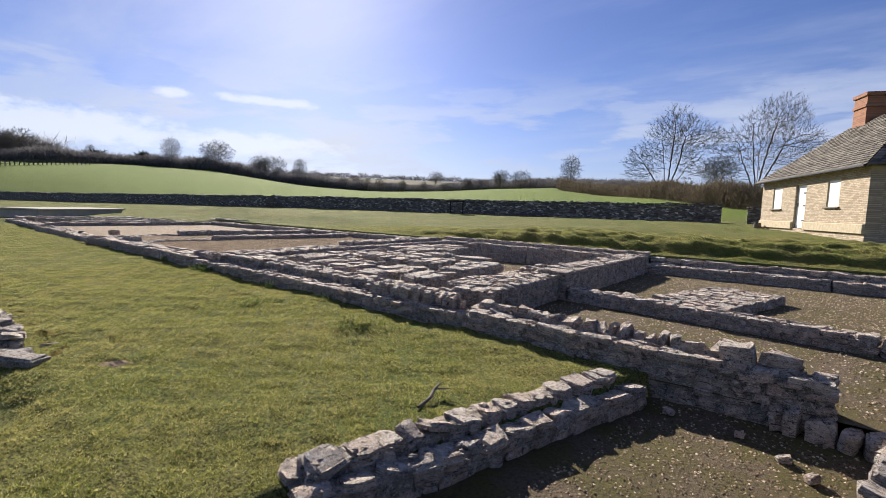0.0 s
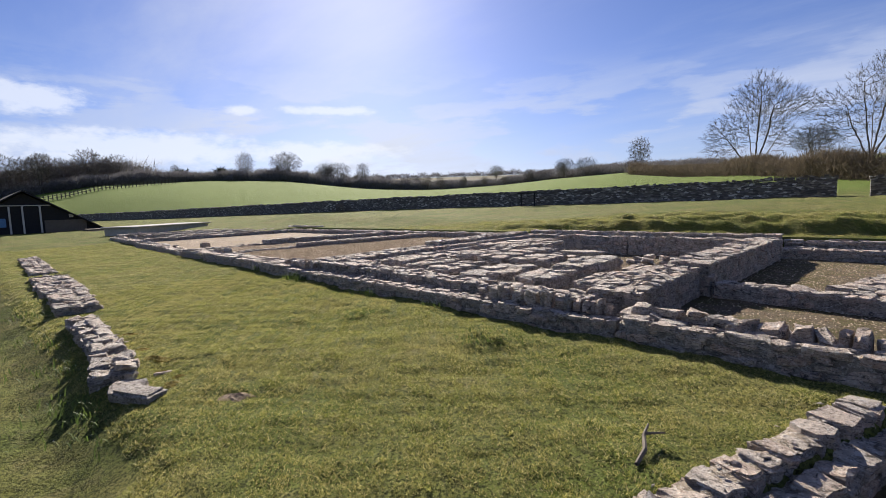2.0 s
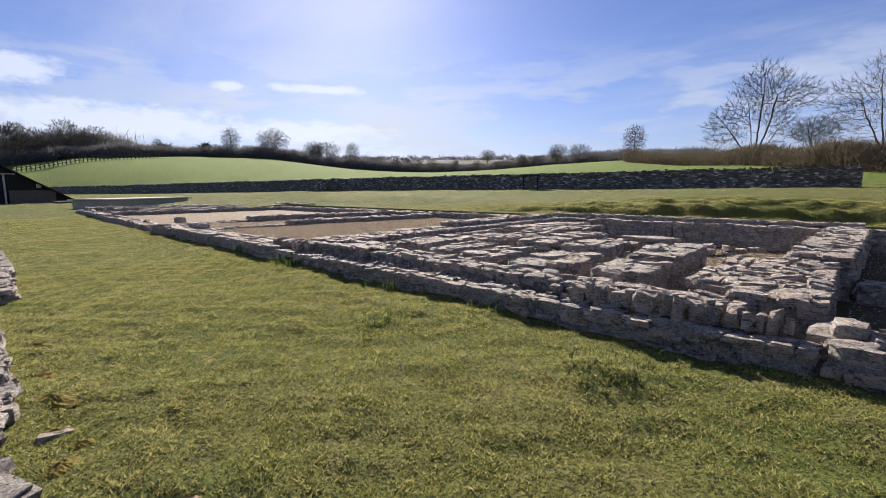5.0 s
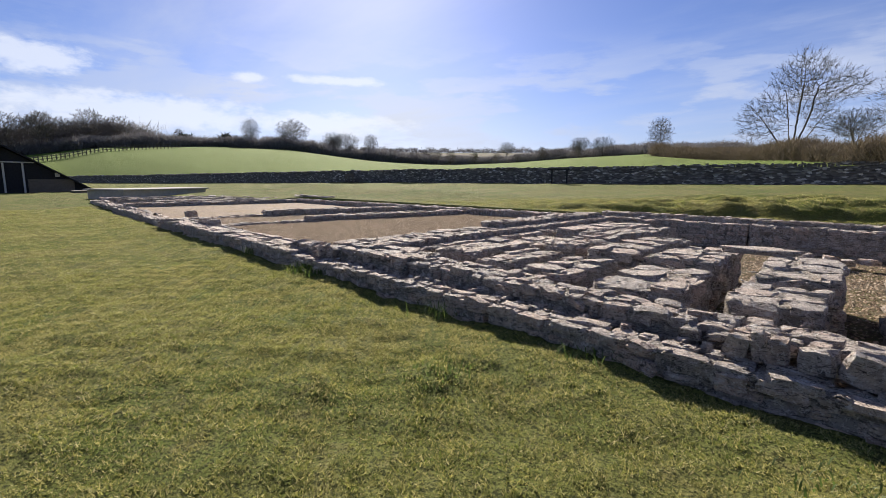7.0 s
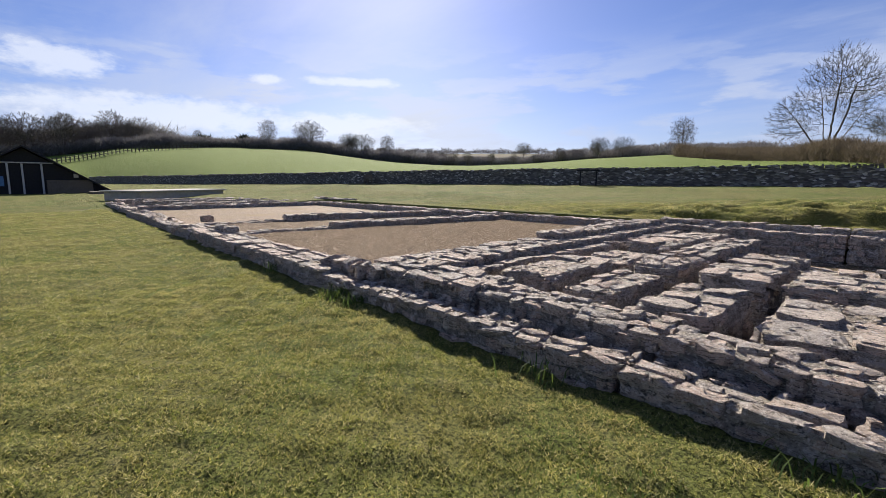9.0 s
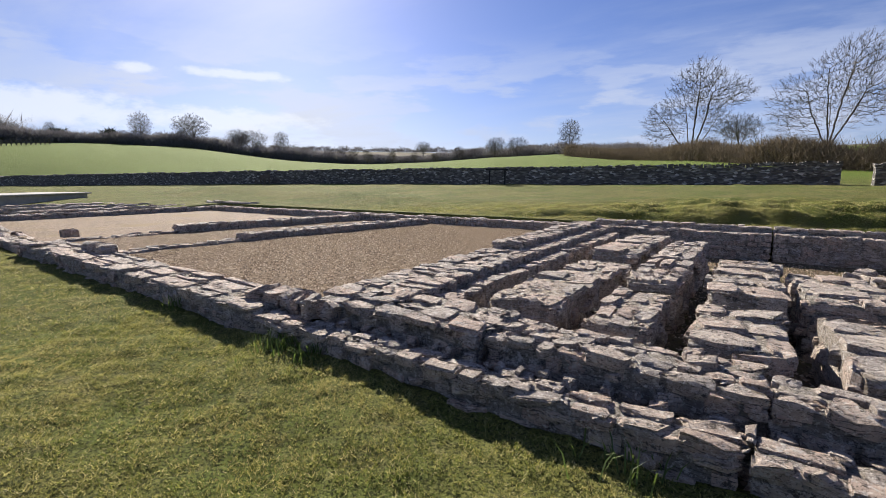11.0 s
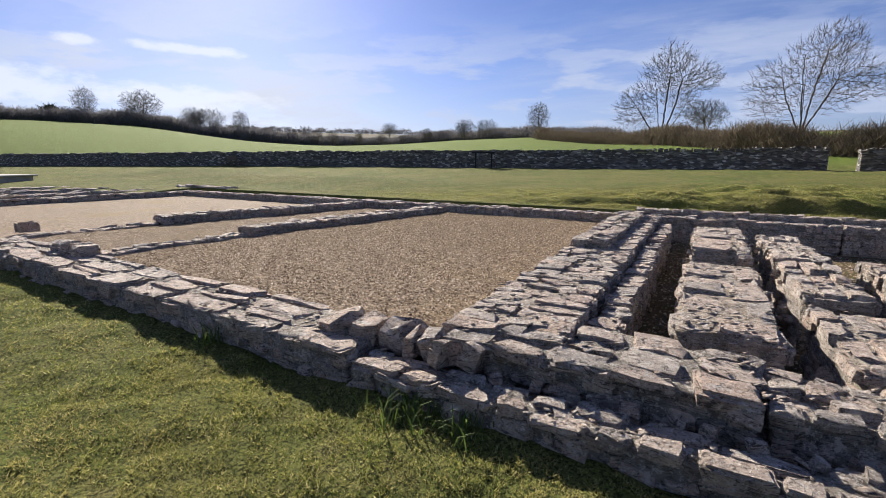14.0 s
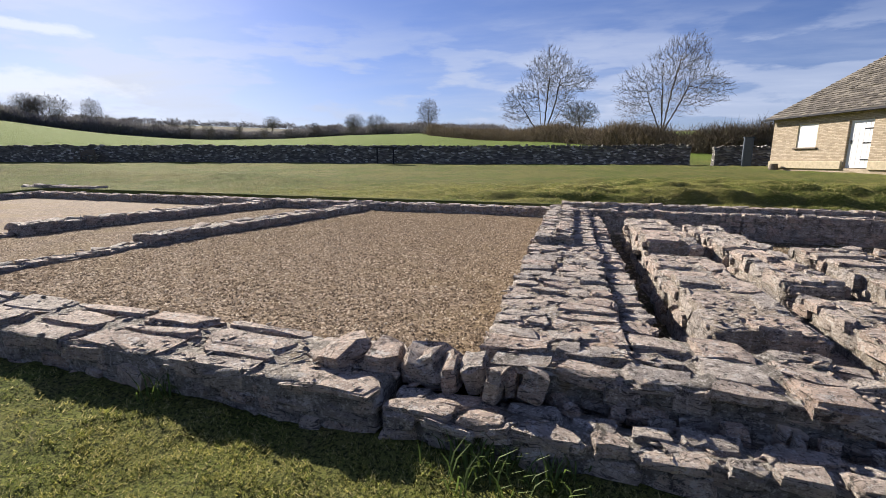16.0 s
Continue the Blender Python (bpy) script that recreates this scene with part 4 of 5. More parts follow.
def make_barn():
    b = thing("barn", -52, 4.7, 0.05, "low black boarded barn with a gable and pale posts", "barn")
    prof = [(-5.6, -0.2), (-5.6, 0.0), (0, 3.4), (4.9, 0.35), (4.9, -0.2)]
    bm = bmesh.new()
    f = [bm.verts.new((0.0, y, z)) for y, z in prof]
    r = [bm.verts.new((-12.0, y, z)) for y, z in prof]
    bm.faces.new(f)
    bm.faces.new(r[::-1])
    for i in range(5):
        j = (i + 1) % 5
        bm.faces.new((f[j], f[i], r[i], r[j]))
    part("body", bm, TAR, b)
    for y0, z0, y1, z1, w in ((-6.0, -0.2, 0, 3.5, 1), (0, 3.5, 5.3, 0.12, 1)):
        d = Vector((0, y1 - y0, z1 - z0))
        bm = boxes([(0, 0, 0, 12.8, d.length, 0.1)])
        ob = part("roof_slope", bm, TAR, b, "black corrugated roof slope")
        ob.matrix_local = pose(-5.9, (y0 + y1) / 2, (z0 + z1) / 2 + 0.05, math.degrees(math.atan2(d.z, d.y)), 0, 0)
    for y in (-2.3, -0.9, -0.1, 1.0):
        part("post", boxes([(0.08, y, 1.1, 0.12, 0.12, 2.4)], 0.01), PALE, b, "pale timber post")
    part("fascia", boxes([(0.10, 0.0, 2.36, 0.08, 3.4, 0.08)], 0.01), PALE, b, "pale fascia board")
    part("sign", boxes([(0.07, -1.6, 1.0, 0.05, 0.9, 0.7)], 0.008), BLUE, b, "blue notice board")
    part("plaque", boxes([(0.07, 3.0, 1.45, 0.04, 0.3, 0.3)], 0.008), PALE, b, "small pale plaque")
    part("side_fence", boxes([(0.15, 2.6, 0.55, 0.08, 2.8, 1.1)], 0.01), WOOD, b, "grey board screen")


make_barn()
ramp = thing("timber_ramp", -49, 10.6, 0.1, "low timber walkway with a step beside the barn", "walkway")
part("deck", boxes([(0, 0, 0.1, 2.0, 5.0, 0.25)], 0.02), WOOD, ramp)
part("step", boxes([(1.2, -1.0, 0.0, 0.5, 2.4, 0.16)], 0.015), WOOD, ramp)

tank = thing("concrete_cover", -38.8, 10.8, 0.12, "long low concrete cover building over the remains", "shelter", turn=-56)
part("body", boxes([(0, 0, 0.2, 7.0, 2.4, 0.5)], 0.02), CONCRETE, tank)
part("lid", boxes([(0, 0, 0.49, 7.3, 2.7, 0.09)], 0.02), CONCRETE, tank, "pale flat lid")
part("plaque", boxes([(0.6, -1.24, 0.24, 0.3, 0.03, 0.2)], 0.004), WHITE, tank, "small white plaque")

bz = float(height(-22.5, 33.3))
board = thing("information_board", -22.3, 33.2, bz - 0.05, "dark sloping information board on two legs before the wall", "sign", turn=20)
part("panel", boxes([(0, 0, 1.12, 1.6, 0.75, 0.1)], 0.02), IRON, board)
for x in (-0.55, 0.55):
    part("leg", boxes([(x, 0.0, 0.55, 0.1, 0.12, 1.15)], 0.01), IRON, board)

seat_z = float(height(-45.5, 30.4))
bench = thing("bench", -45.5, 30.4, seat_z, "weathered grey slatted bench with a backrest", "bench", turn=-10)
for i in range(4):
    part("seat_slat", boxes([(0, -0.2 + 0.12 * i, 0.45, 2.0, 0.1, 0.04)], 0.008), WOOD, bench)
for i in range(3):
    part("back_slat", boxes([(0, 0.3, 0.62 + 0.13 * i, 2.0, 0.04, 0.1)], 0.008), WOOD, bench)
for x in (-0.9, 0.9):
    for y in (-0.2, 0.28):
        part("leg", boxes([(x, y, 0.22 if y < 0 else 0.48, 0.08, 0.08, 0.46 if y < 0 else 0.98)], 0.008), WOOD, bench)

# the post-and-rail fence up the hill


def polar(az, r):
    return -5 + r * math.sin(radians(az)), 3 + r * math.cos(radians(az))


def make_fence():
    o = polar(-87, 130)
    oz = float(height(*o))
    base = thing("field_fence", o[0], o[1], oz, "long wooden post-and-rail fence climbing the pasture", "fence")
    pts = [polar(-88 + 0.33 * i, 143 + i * 0.3) for i in range(46)]
    for i, (x, y) in enumerate(pts):
        z = float(height(x, y))
        part("post", boxes([(x - o[0], y - o[1], z - oz + 0.65, 0.2, 0.2, 1.5)]), WOOD, base)
    for lift in (0.55, 1.1):
        bm = bmesh.new()
        for (x, y), (x2, y2) in zip(pts, pts[1:]):
            a = Vector((x - o[0], y - o[1], float(height(x, y)) - oz + lift))
            b = Vector((x2 - o[0], y2 - o[1], float(height(x2, y2)) - oz + lift))
            m = Matrix.Translation((a + b) / 2) @ (b - a).to_track_quat("X", "Z").to_matrix().to_4x4() @ Matrix.Diagonal(((b - a).length, 0.08, 0.14, 1))
            bmesh.ops.create_cube(bm, size=1, matrix=m)
        part("rail", bm, WOOD, base)


make_fence()

# ---------------------------------------------------------------- trees and hedges


def tube(verts, faces, a, b, ra, rb, sides):
    d = (b - a).normalized()
    u = d.orthogonal().normalized()
    v = d.cross(u)
    k = len(verts)
    for p, r in ((a, ra), (b, rb)):
        for i in range(sides):
            t = math.tau * i / sides
            verts.append(p + (u * math.cos(t) + v * math.sin(t)) * r)
    for i in range(sides):
        j = (i + 1) % sides
        faces.append((k + i, k + j, k + sides + j, k + sides + i))


def bare_tree(seed, tall, lobes, fork=0.16, leaders=((0.0, 0.0, 0.4),), count=900, twigs=4, tip=0.011):
    """Meshes of a leafless tree whose branches grow into a crown of lobes (x, z, half width, half height, all as shares of the tree's height)."""
    rs = np.random.RandomState(seed)
    step = 0.032
    area = sum(a * b for _, _, a, b in lobes)
    aims = []
    for x, z, a, b in lobes:
        n = int(count * a * b / area)
        d = rs.normal(0, 1, (n, 3))
        d = d / np.linalg.norm(d, axis=1)[:, None] * (rs.rand(n, 1) ** 0.42) * rs.uniform(0.86, 1.06, (n, 1))
        aims.append(d * (a, a * 0.85, b) + (x, 0, z))
    aims = np.concatenate(aims)
    aims = aims[aims[:, 2] > 0.07]
    nodes, parent, last = [], [], -1
    for i in range(int(fork / step) + 2):
        nodes.append(np.array([rs.normal(0, 0.002), rs.normal(0, 0.002), (i - 1) * step]))
        parent.append(last)
        last = len(nodes) - 1
    for lean, back, rise in leaders:
        at, k = nodes[last], last
        for i in range(int(rise / step)):
            bow = 1.25 - 0.5 * i * step / rise
            d = np.array([lean * bow, back * bow, 1.0]) + rs.normal(0, 0.10, 3)
            at = at + d / np.linalg.norm(d) * step
            nodes.append(at)
            parent.append(k)
            k = len(nodes) - 1
    live = np.ones(len(aims), bool)
    pts = np.array(nodes)
    gap = np.linalg.norm(aims[:, None] - pts[None], axis=2)
    near, dist = gap.argmin(1), gap.min(1)
    born = {}
    for _ in range(70):
        if not live.any():
            break
        fresh = []
        for k in np.unique(near[live]):
            if born.get(k, 0) > 2:
                live &= near != k
                continue
            born[k] = born.get(k, 0) + 1
            mine = aims[live & (near == k)] - nodes[k]
            d = (mine / (np.linalg.norm(mine, axis=1)[:, None] ** 2.2 + 1e-9)).sum(0)
            d = d / (np.linalg.norm(d) + 1e-9) + rs.normal(0, 0.09, 3) + (0, 0, 0.12)
            fresh.append((nodes[k] + d / np.linalg.norm(d) * step, k))
        if not fresh:
            break
        base = len(nodes)
        for q, k in fresh:
            nodes.append(q)
            parent.append(int(k))
        far = np.linalg.norm(aims[:, None] - np.array([q for q, _ in fresh])[None], axis=2)
        better = far.min(1) < dist
        near = np.where(better, far.argmin(1) + base, near)
        dist = np.minimum(dist, far.min(1))
        live &= dist > step * 0.95
    flow = np.zeros(len(nodes))
    for i in range(len(nodes) - 1, -1, -1):
        flow[i] = max(flow[i], 1.0)
        if parent[i] >= 0:
            flow[parent[i]] += flow[i]
    kids = np.bincount([p for p in parent if p >= 0], minlength=len(nodes))
    radius = tip * (flow ** 0.42)
    wood, crown = ([], []), ([], [])
    limit = radius.max() * 0.45
    for i, p in enumerate(parent):
        if p < 0:
            continue
        a, b = Vector(nodes[p] * tall), Vector(nodes[i] * tall)
        thick = radius[i] > limit
        store = wood if thick else crown
        tube(store[0], store[1], a, b, min(radius[p], radius[i] * 1.5), radius[i], 7 if thick else 3)
        if flow[i] < 9:
            d = (b - a).normalized()
            for _ in range(twigs if kids[i] == 0 else twigs // 2):
                e = (d * 0.7 + (b - Vector((0, 0, 0.3 * tall))).normalized() * 0.7 + Vector(rs.normal(0, 0.36, 3)) + Vector((0, 0, 0.25))).normalized()
                tube(crown[0], crown[1], b, b + e * tall * rs.uniform(0.03, 0.08), tip * 0.8, tip * 0.45, 3)
    return [mesh_of(nm, st[0], st[1], BARK) for nm, st in (("trunk", wood), ("crown", crown))]


# a broad tree leaning to one side, a tall clump, a narrow oval, a low round one, and two hedgerow trees
TREES = [
    bare_tree(17, 12.0, [(0.10, 0.62, 0.30, 0.34), (-0.20, 0.48, 0.22, 0.27), (0.34, 0.54, 0.22, 0.18), (0.16, 0.84, 0.20, 0.16)], 0.16, ((-0.36, 0.1, 0.48), (-0.08, -0.2, 0.62), (0.16, 0.15, 0.72), (0.45, -0.1, 0.5), (0.0, 0.3, 0.5)), 2600, 5, 0.010),
    bare_tree(29, 14.0, [(0.06, 0.66, 0.30, 0.33), (-0.26, 0.36, 0.22, 0.26), (0.34, 0.62, 0.20, 0.16), (0.22, 0.34, 0.16, 0.2)], 0.03, ((0.05, 0.0, 0.75), (-0.15, 0.2, 0.6), (0.28, -0.1, 0.7), (-0.7, -0.1, 0.45), (0.55, 0.2, 0.5)), 2800, 5, 0.013),
    bare_tree(5, 10.0, [(0.0, 0.58, 0.34, 0.42)], 0.16, ((0.0, 0.1, 0.6), (-0.35, 0.0, 0.4), (0.35, 0.0, 0.45)), 1600, 5, 0.014),
    bare_tree(41, 9.0, [(0.0, 0.60, 0.58, 0.36), (-0.3, 0.5, 0.3, 0.25)], 0.18, ((0.0, 0.1, 0.5), (-0.8, 0.0, 0.45), (0.8, 0.0, 0.45)), 1600, 5, 0.014),
    bare_tree(43, 9.0, [(0.0, 0.60, 0.42, 0.38), (0.2, 0.45, 0.3, 0.3)], 0.10, ((0.1, 0.1, 0.5), (-0.5, 0.0, 0.35), (0.6, 0.0, 0.4)), 420, 6, 0.022),
    bare_tree(47, 9.0, [(-0.1, 0.55, 0.38, 0.40), (0.25, 0.62, 0.26, 0.3)], 0.08, ((0.0, 0.1, 0.5), (-0.5, 0.0, 0.35), (0.5, 0.0, 0.45)), 420, 6, 0.022),
]


def tree(kind, x, y, tall, label, turn=0.0, sink=0.2):
    me = TREES[kind]
    top = max(v.co.z for v in me[1].vertices)
    ob = thing("bare_tree", x, y, float(height(x, y)) - sink, label, "tree", turn=turn)
    ob.scale = (tall / top,) * 3
    for m in me:
        part(m.name.split(".")[0], m, BARK, ob)
    return ob


def tree_at(kind, az, r, tall, label, turn=0.0):
    x, y = polar(az, r)
    return tree(kind, x, y, tall, label, turn)


tree(0, -1.8, 54.5, 11.4, "tall bare spreading tree behind the hedge", 0)
tree(1, -15.2, 85.0, 15.2, "clump of tall bare stems rising from the hedge", 0)
tree(3, -9.0, 98.0, 7.0, "low rounded bare tree beyond the hedge", 70)
tree(2, -53.0, 142.0, 11.0, "lone bare oval tree on the field's edge", 0)
for i, (az, r, tall, kind) in enumerate([(-61.5, 178, 11.5, 3), (-66.0, 178, 11.0, 2), (-55.5, 182, 9.5, 3), (-52.5, 184, 10.5, 2), (-57.0, 184, 9.0, 3), (-84, 178, 12, 3), (-87, 176, 13, 5), (-89.5, 176, 12, 3), (-81.5, 180, 10, 2), (-92, 178, 13, 3), (-79, 182, 8, 3), (-25, 150, 6.5, 3), (-27.5, 155, 7.0, 3), (-36.0, 240, 9.0, 3), (-46, 190, 6.0, 3), (-73, 180, 6.5, 2), (-76, 180, 6.5, 3)]):
    tree_at(kind, az, r, tall, "distant bare hedgerow tree on the skyline", 37 * i)
spots = random.Random(12)
for i in range(17):
    tree_at(4 + i % 2, -98 + 1.25 * i + spots.uniform(-0.4, 0.4), spots.uniform(172, 200), spots.uniform(8.5, 13.5), "bare tree standing in the wood on the hillside", spots.uniform(0, 360))
for i in range(16):
    tree_at(4 + i % 2, -67 + 1.5 * i + spots.uniform(-0.5, 0.5), spots.uniform(176, 190), spots.uniform(4.5, 7.5), "small bare tree rising from the distant hedgerow", spots.uniform(0, 360))
for i in range(10):
    tree_at(4 + i % 2, -43 + 2.6 * i + spots.uniform(-0.9, 0.9), spots.uniform(150, 175), spots.uniform(3.5, 5.5), "small bare tree rising from the distant hedgerow", spots.uniform(0, 360))


def scrub_mesh(pts, tall, thick, count, seed, mat, blade=0.06, jag=0.4):
    """Dense upright twigs along a line, joined."""
    rs = np.random.RandomState(seed)
    p = np.array(pts, float)
    seg = np.hypot(*(p[1:] - p[:-1]).T)
    cum = np.concatenate([[0], np.cumsum(seg)])
    s = rs.uniform(0, cum[-1], count)
    x, y = np.interp(s, cum, p[:, 0]), np.interp(s, cum, p[:, 1])
    x, y = x + rs.normal(0, thick, count), y + rs.normal(0, thick, count)
    z = height(x, y)
    top = tall * (1 + jag * lumps(s * 0.35, s * 0.13, 1.0, seed)) * np.clip(1 - 0.35 * rs.rand(count) ** 2, 0.3, 1)
    lo = rs.uniform(0, 0.7, count) * top
    hi = np.minimum(top, lo + rs.uniform(0.08, 0.3, count) * top)
    a = rs.uniform(0, 6.283, count)
    w = blade * rs.uniform(0.5, 1.6, count)
    lean = rs.normal(0, 0.20, (2, count)) * tall
    v = np.empty((count, 3, 3))
    v[:, 0] = np.stack([x + w * np.cos(a), y + w * np.sin(a), z + lo - 0.1], -1)
    v[:, 1] = np.stack([x - w * np.cos(a), y - w * np.sin(a), z + lo - 0.1], -1)
    v[:, 2] = np.stack([x + lean[0], y + lean[1], z + hi], -1)
    return array_mesh("scrub", v.reshape(-1, 3), np.arange(count * 3).reshape(-1, 3), mat)


def hedge(label, *a, **k):
    return tagged(new("hedge", scrub_mesh(*a, **k)), label, "hedge", kind="stuff")


hedge("overgrown brown winter hedge of bare twigs", [(-40, 104), (-20, 80), (-6, 60), (2, 50), (16, 46), (40, 44)], 2.2, 0.9, 190000, 1, SCRUB, blade=0.026, jag=0.5)
hedge("taller ragged thorn scrub beside the cottage", [(-7, 60), (-2, 54), (3, 49.5), (16, 46), (30, 45)], 2.45, 0.8, 50000, 6, SCRUB, blade=0.024, jag=0.6)
hedge("ragged dark hedgerow along the hill's edge", [polar(a, float(np.interp(a, AZR, RR)) + 6) for a in range(-100, -40, 2)], 4.2, 2.4, 190000, 2, HAZED_SCRUB, blade=0.075, jag=0.4)
hedge("dark thicket in the dip below the far fields", [polar(a, float(np.interp(a, AZR, RR)) + 8) for a in range(-44, -11, 2)], 3.4, 2.2, 100000, 3, HAZED_SCRUB, blade=0.075, jag=0.4)
hedge("thin hedge line on the far skyline", [polar(a, 428) for a in range(-75, -5, 2)], 5.0, 1.5, 16000, 4, HAZED_SCRUB, blade=0.3, jag=0.55)
hedge("dark wood on the far hillside", [polar(a, 205) for a in range(-100, -76, 2)], 8.5, 5.0, 130000, 5, HAZED_SCRUB, blade=0.09, jag=0.35)
for az, r in ((-68.5, 178), (-72.5, 180)):
    x, y = polar(az, r)
    bush = tagged(new("evergreen_bush", scrub_mesh([(x - 1.0, y), (x + 1.0, y)], 5.2, 0.7, 1500, int(r), IVY, blade=0.25)), "dark ivy-clad evergreen bush on the skyline", "bush")

# ---------------------------------------------------------------- grass and small things


def blade_field(name, label, xs, ys, count, size, seed, mat=BLADE, keep=None):
    rs = np.random.RandomState(seed)
    x, y = rs.uniform(*xs, count), rs.uniform(*ys, count)
    clump = lumps(x, y, 7.0, seed) + lumps(x, y, 19.0, seed * 2)
    fine = lumps(x, y, 31.0, seed) + lumps(y, x, 53.0, seed * 3)
    ok = (clump * 0.5 + fine + rs.uniform(-0.5, 0.5, count) > -0.55) & (height(x, y) > -0.2)
    if keep is not None:
        ok &= keep(x, y)
    x, y, clump = x[ok], y[ok], clump[ok]
    n = len(x)
    z = height(x, y)
    a, l = rs.uniform(0, 6.283, n), size * rs.uniform(0.5, 1.35, n) * (1 + 0.38 * np.clip(clump, -1.3, 1.5))
    w = size * 0.17 * rs.uniform(0.7, 1.4, n)
    b = rs.uniform(0, 6.283, n)
    lean = l * rs.uniform(0.5, 1.5, n)
    v = np.empty((n, 3, 3))
    v[:, 0] = np.stack([x + w * np.cos(a), y + w * np.sin(a), z - 0.004], -1)
    v[:, 1] = np.stack([x - w * np.cos(a), y - w * np.sin(a), z - 0.004], -1)
    v[:, 2] = np.stack([x + lean * np.cos(b), y + lean * np.sin(b), z + l * 0.8], -1)
    return tagged(new(name, array_mesh(name, v.reshape(-1, 3), np.arange(n * 3).reshape(-1, 3), mat)), label, "grass", kind="stuff")


def lawn_only(x, y):
    return (y < front(x) - 0.02) & ~((x > spur_x(y) - 0.2) & (y > 1.2))


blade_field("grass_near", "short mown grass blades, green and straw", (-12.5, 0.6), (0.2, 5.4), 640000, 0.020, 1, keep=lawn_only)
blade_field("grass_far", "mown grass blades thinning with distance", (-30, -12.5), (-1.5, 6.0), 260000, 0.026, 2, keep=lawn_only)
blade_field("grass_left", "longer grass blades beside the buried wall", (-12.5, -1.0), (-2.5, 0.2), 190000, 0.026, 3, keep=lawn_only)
def bank_only(x, y):
    rs = np.random.RandomState(9)
    return rs.rand(len(x)) < sstep(-22, -8, x) * sstep(20, 16, y)


blade_field("grass_bank", "rough longer grass on the bank", (-22, 5.5), (14.95, 20), 330000, 0.034, 4, keep=bank_only)


def tuft(x, y, count, tall, wide, seed, label, z=None):
    rs = np.random.RandomState(seed)
    z = float(height(x, y)) if z is None else z
    verts, tris = [], []
    for i in range(count):
        px, py = rs.normal(0, wide, 2)
        b, l = rs.uniform(0, 6.283), tall * rs.uniform(0.5, 1.2)
        d = np.array([math.cos(b), math.sin(b), 0])
        s = np.array([-d[1], d[0], 0]) * 0.004
        p = np.array([px, py, -0.01])
        m, t = p + d * l * 0.25 + np.array([0, 0, l * 0.6]), p + d * l * 0.7 + np.array([0, 0, l * 0.85])
        k = len(verts)
        verts += [p - s, p + s, m + s, m - s, t]
        tris += [(k, k + 1, k + 2), (k, k + 2, k + 3), (k + 3, k + 2, k + 4)]
    ob = new("grass_tuft", array_mesh("grass_tuft", np.array(verts), np.array(tris), TUFT))
    ob.location = (x, y, z)
    return tagged(ob, label, "grass tuft", kind="stuff")


for i, (x, y, c, h, w) in enumerate([(-10.3, front(-10.3) - 0.06, 150, 0.17, 0.12), (-10.0, front(-10) - 0.05, 60, 0.13, 0.08), (-12.3, front(-12.3) - 0.03, 40, 0.18, 0.06), (-7.5, front(-7.5) - 0.08, 50, 0.16, 0.1), (-5.9, front(-5.9) - 0.06, 60, 0.15, 0.12), (-6.5, 4.1, 140, 0.045, 0.16), (-4.3, 4.2, 260, 0.045, 0.2), (-6.2, 0.95, 160, 0.09, 0.2), (-7.4, 1.02, 160, 0.10, 0.25), (-8.8, 1.1, 120, 0.10, 0.25), (-5.6, 0.95, 120, 0.08, 0.2), (-10.9, 1.1, 110, 0.10, 0.25)]):
    tuft(x, y, c, h, w, 50 + i, "tuft of longer green grass against the stones" if i < 5 or i > 6 else "coarse clump of grass on the lawn")


def heap(name, label, category, x, y, r, tall, seed, mat):
    """A low rough heap of earth."""
    rs = np.random.RandomState(seed)
    n, m = 26, 9
    v = [(0, 0, tall)]
    for j in range(1, m):
        f = j / (m - 1)
        for i in range(n):
            a = math.tau * i / n
            k = r * f * (1 + 0.22 * math.sin(2 * a + seed) + 0.1 * math.sin(5 * a))
            v.append((k * math.cos(a) * 1.25, k * math.sin(a) * 0.8, tall * (1 - f) ** 0.8 * (1 + rs.normal(0, 0.07)) + rs.normal(0, 0.003) - 0.02 * f))
    faces = [(0, 1 + i, 1 + (i + 1) % n) for i in range(n)]
    for j in range(m - 2):
        for i in range(n):
            k = 1 + j * n
            faces.append((k + i, k + n + i, k + n + (i + 1) % n, k + (i + 1) % n))
    ob = new(name, mesh_of(name, v, faces, mat))
    ob.matrix_world = pose(x, y, float(height(x, y)), 0, 0, 30)
    return tagged(ob, label, category)


stick = thing("stick", -2.18, 2.97, float(height(-2.18, 2.97)) + 0.01, "short forked dead stick lying on the lawn", "stick", turn=102)
sv, sf = [], []
tube(sv, sf, Vector((-0.21, 0.01, 0.01)), Vector((-0.05, -0.015, 0.03)), 0.013, 0.014, 7)
tube(sv, sf, Vector((-0.05, -0.015, 0.03)), Vector((0.08, 0.01, 0.05)), 0.014, 0.012, 7)
tube(sv, sf, Vector((0.08, 0.01, 0.05)), Vector((0.20, 0.0, 0.07)), 0.012, 0.007, 7)
part("stem", mesh_of("stem", sv, sf, WOOD), WOOD, stick)
sv, sf = [], []
tube(sv, sf, Vector((0.10, 0.008, 0.052)), Vector((0.17, -0.10, 0.05)), 0.010, 0.006, 6)
part("fork", mesh_of("fork", sv, sf, WOOD), WOOD, stick)
for i, (x, y, r) in enumerate([(-6.3, 1.56, 0.16), (-6.75, 1.62, 0.13), (-7.4, 1.66, 0.15), (-5.85, 1.5, 0.12), (-6.05, 1.62, 0.10), (-8.2, 1.72, 0.14)]):
    heap("moss_cushion", "low cushion of ochre moss among the stones", "moss", x, y, r, 0.022, 20 + i, MOSS)
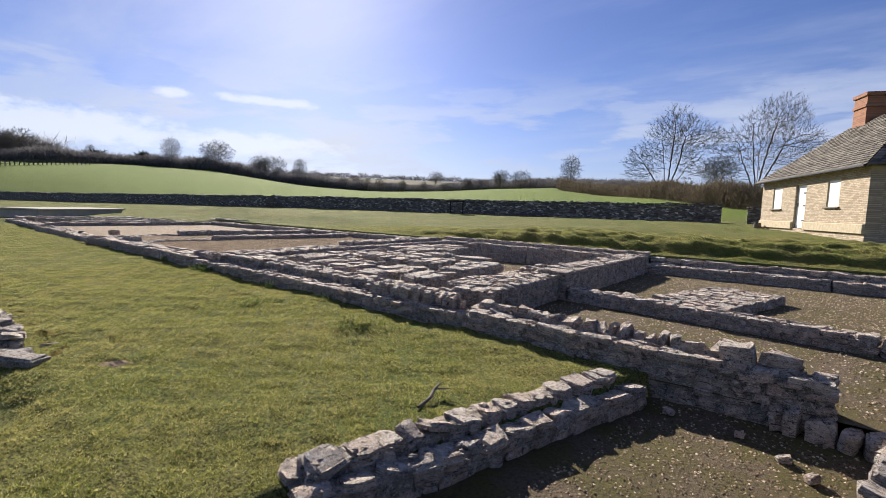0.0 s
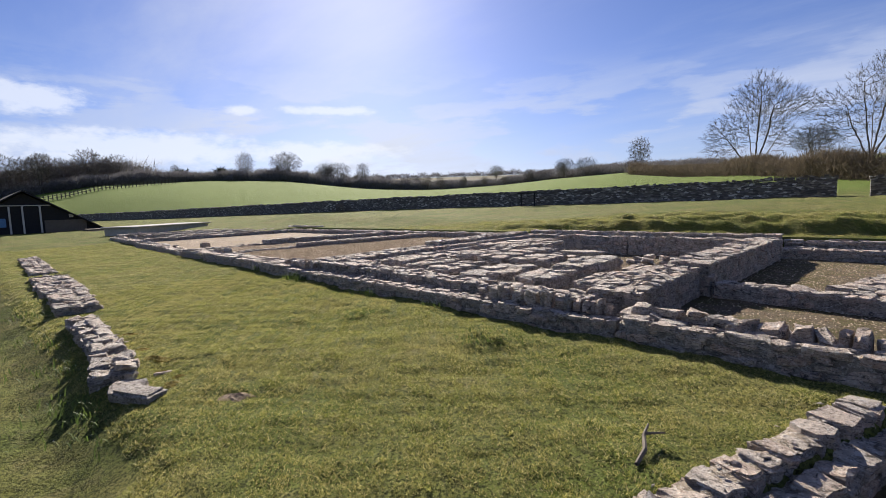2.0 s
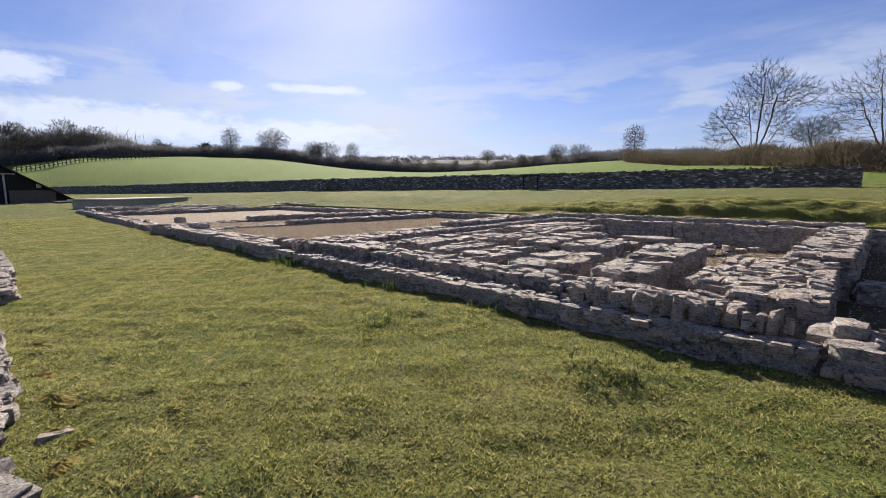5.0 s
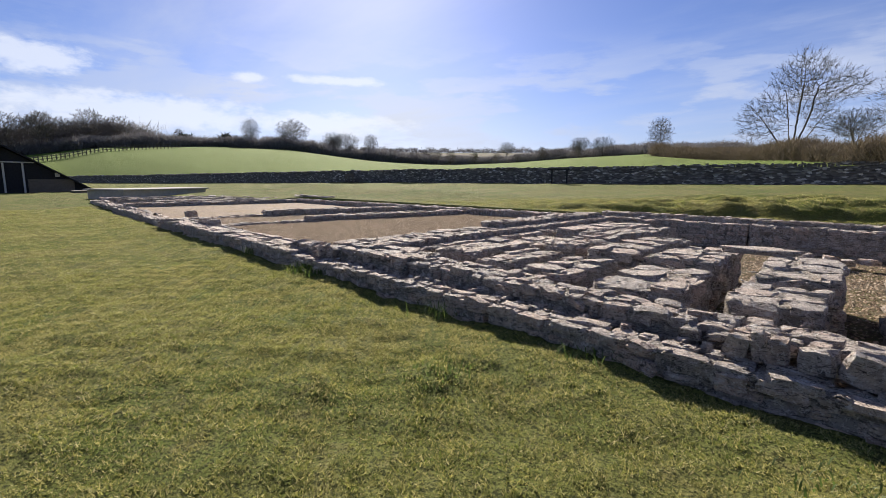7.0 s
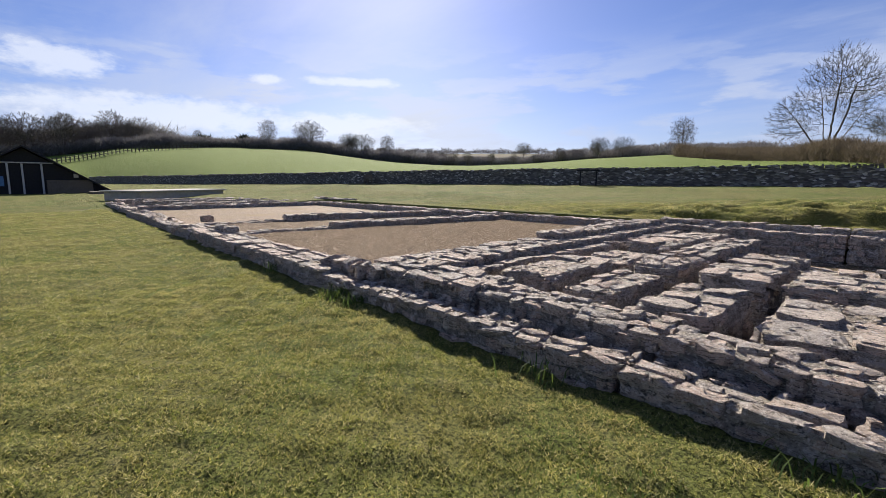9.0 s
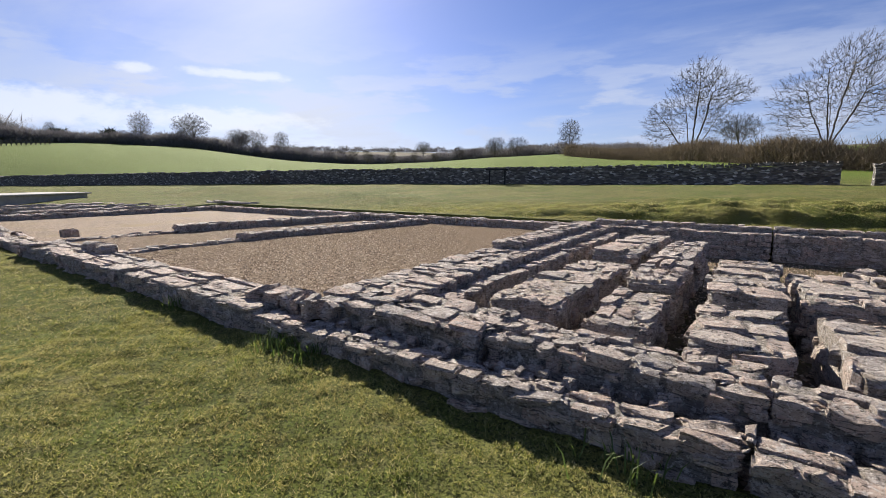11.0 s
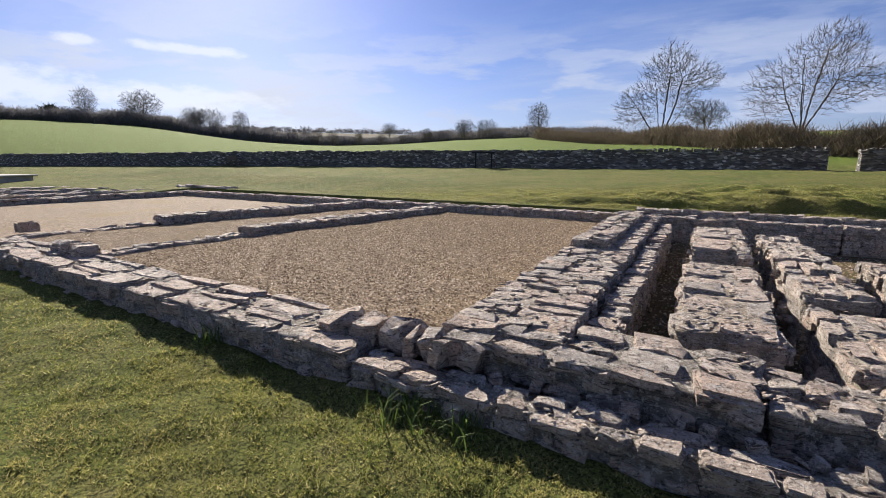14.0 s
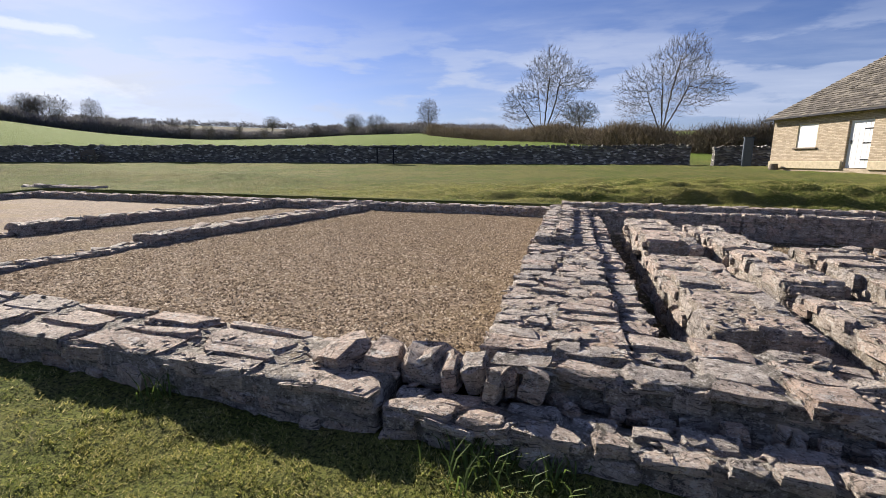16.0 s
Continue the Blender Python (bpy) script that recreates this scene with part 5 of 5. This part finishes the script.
heap("bare_patch", "patch of bare pinkish soil worn in the lawn", "soil", -5.16, 1.78, 0.16, 0.016, 31, BARE)


def pebbles(name, label, corners, z, count, size, seed):
    rs = np.random.RandomState(seed)
    a, b, c, d = [np.array(p, float) for p in corners]
    u, v = rs.rand(count, 1), rs.rand(count, 1)
    p = (a * (1 - u) + b * u) * (1 - v) + (d * (1 - u) + c * u) * v
    h = z + 0.012 * lumps(p[:, 0], p[:, 1], 2.1) + 0.006 * lumps(p[:, 0], p[:, 1], 7.0)
    base = np.array([(1, 0, 0), (-0.5, 0.87, 0), (-0.5, -0.87, 0), (0.1, 0.1, 0.8)])
    s = size * rs.uniform(0.5, 1.5, (count, 1))
    t = rs.uniform(0, 6.283, (count, 1))
    x = (base[None, :, 0] * np.cos(t) - base[None, :, 1] * np.sin(t)) * s + p[:, :1]
    y = (base[None, :, 0] * np.sin(t) + base[None, :, 1] * np.cos(t)) * s + p[:, 1:]
    q = np.stack([x, y, base[None, :, 2] * s + h[:, None] - 0.002], -1).reshape(-1, 3)
    f = np.array([(0, 1, 3), (1, 2, 3), (2, 0, 3)])
    tris = (f[None] + 4 * np.arange(count)[:, None, None]).reshape(-1, 3)
    return tagged(new(name, array_mesh(name, q, tris, PEBBLE)), label, "gravel", kind="stuff")


pebbles("pebbles", "loose brown pea gravel", [(-15.9, 6.0), (-10.5, 5.8), (-10.5, 14.0), (-15.2, 14.0)], GZ, 90000, 0.014, 1)
pebbles("pebbles", "loose brown pea gravel", [(-19.0, 6.2), (-15.9, 6.0), (-15.2, 14.0), (-18.0, 14.0)], GZ - 0.02, 30000, 0.012, 2)
pebbles("pebbles", "loose stones on the trench bottom", [(-1.4, 1.6), (3.0, 1.6), (3.0, 5.0), (-0.8, 5.0)], -0.30, 9000, 0.012, 3)
pebbles("pebbles", "loose stones on the corridor floor", [(-3.2, 5.2), (4, 5.0), (4, 14.0), (-2.8, 14.0)], -0.12, 30000, 0.014, 4)
pebbles("pebbles", "stony debris in the flues", [(-10, 5.5), (-3.8, 5.3), (-3.8, 13.9), (-10, 13.9)], -0.22, 30000, 0.018, 5)
for i, (x, y, z) in enumerate([(-0.65, 4.55, -0.30), (0.2, 4.2, -0.30), (0.35, 4.0, -0.30), (-0.1, 4.45, -0.30), (-6.15, front(-6.15) - 0.22, -0.1)]):
    st = thing("loose_stone", x, y, z, "pale loose limestone lying on the ground", "stone", "loose stones")
    lay(st, 0, 0, 0.035, 0.12 if i < 4 else 0.07, 0.08, 0.05, rng, 30 * i, 6)
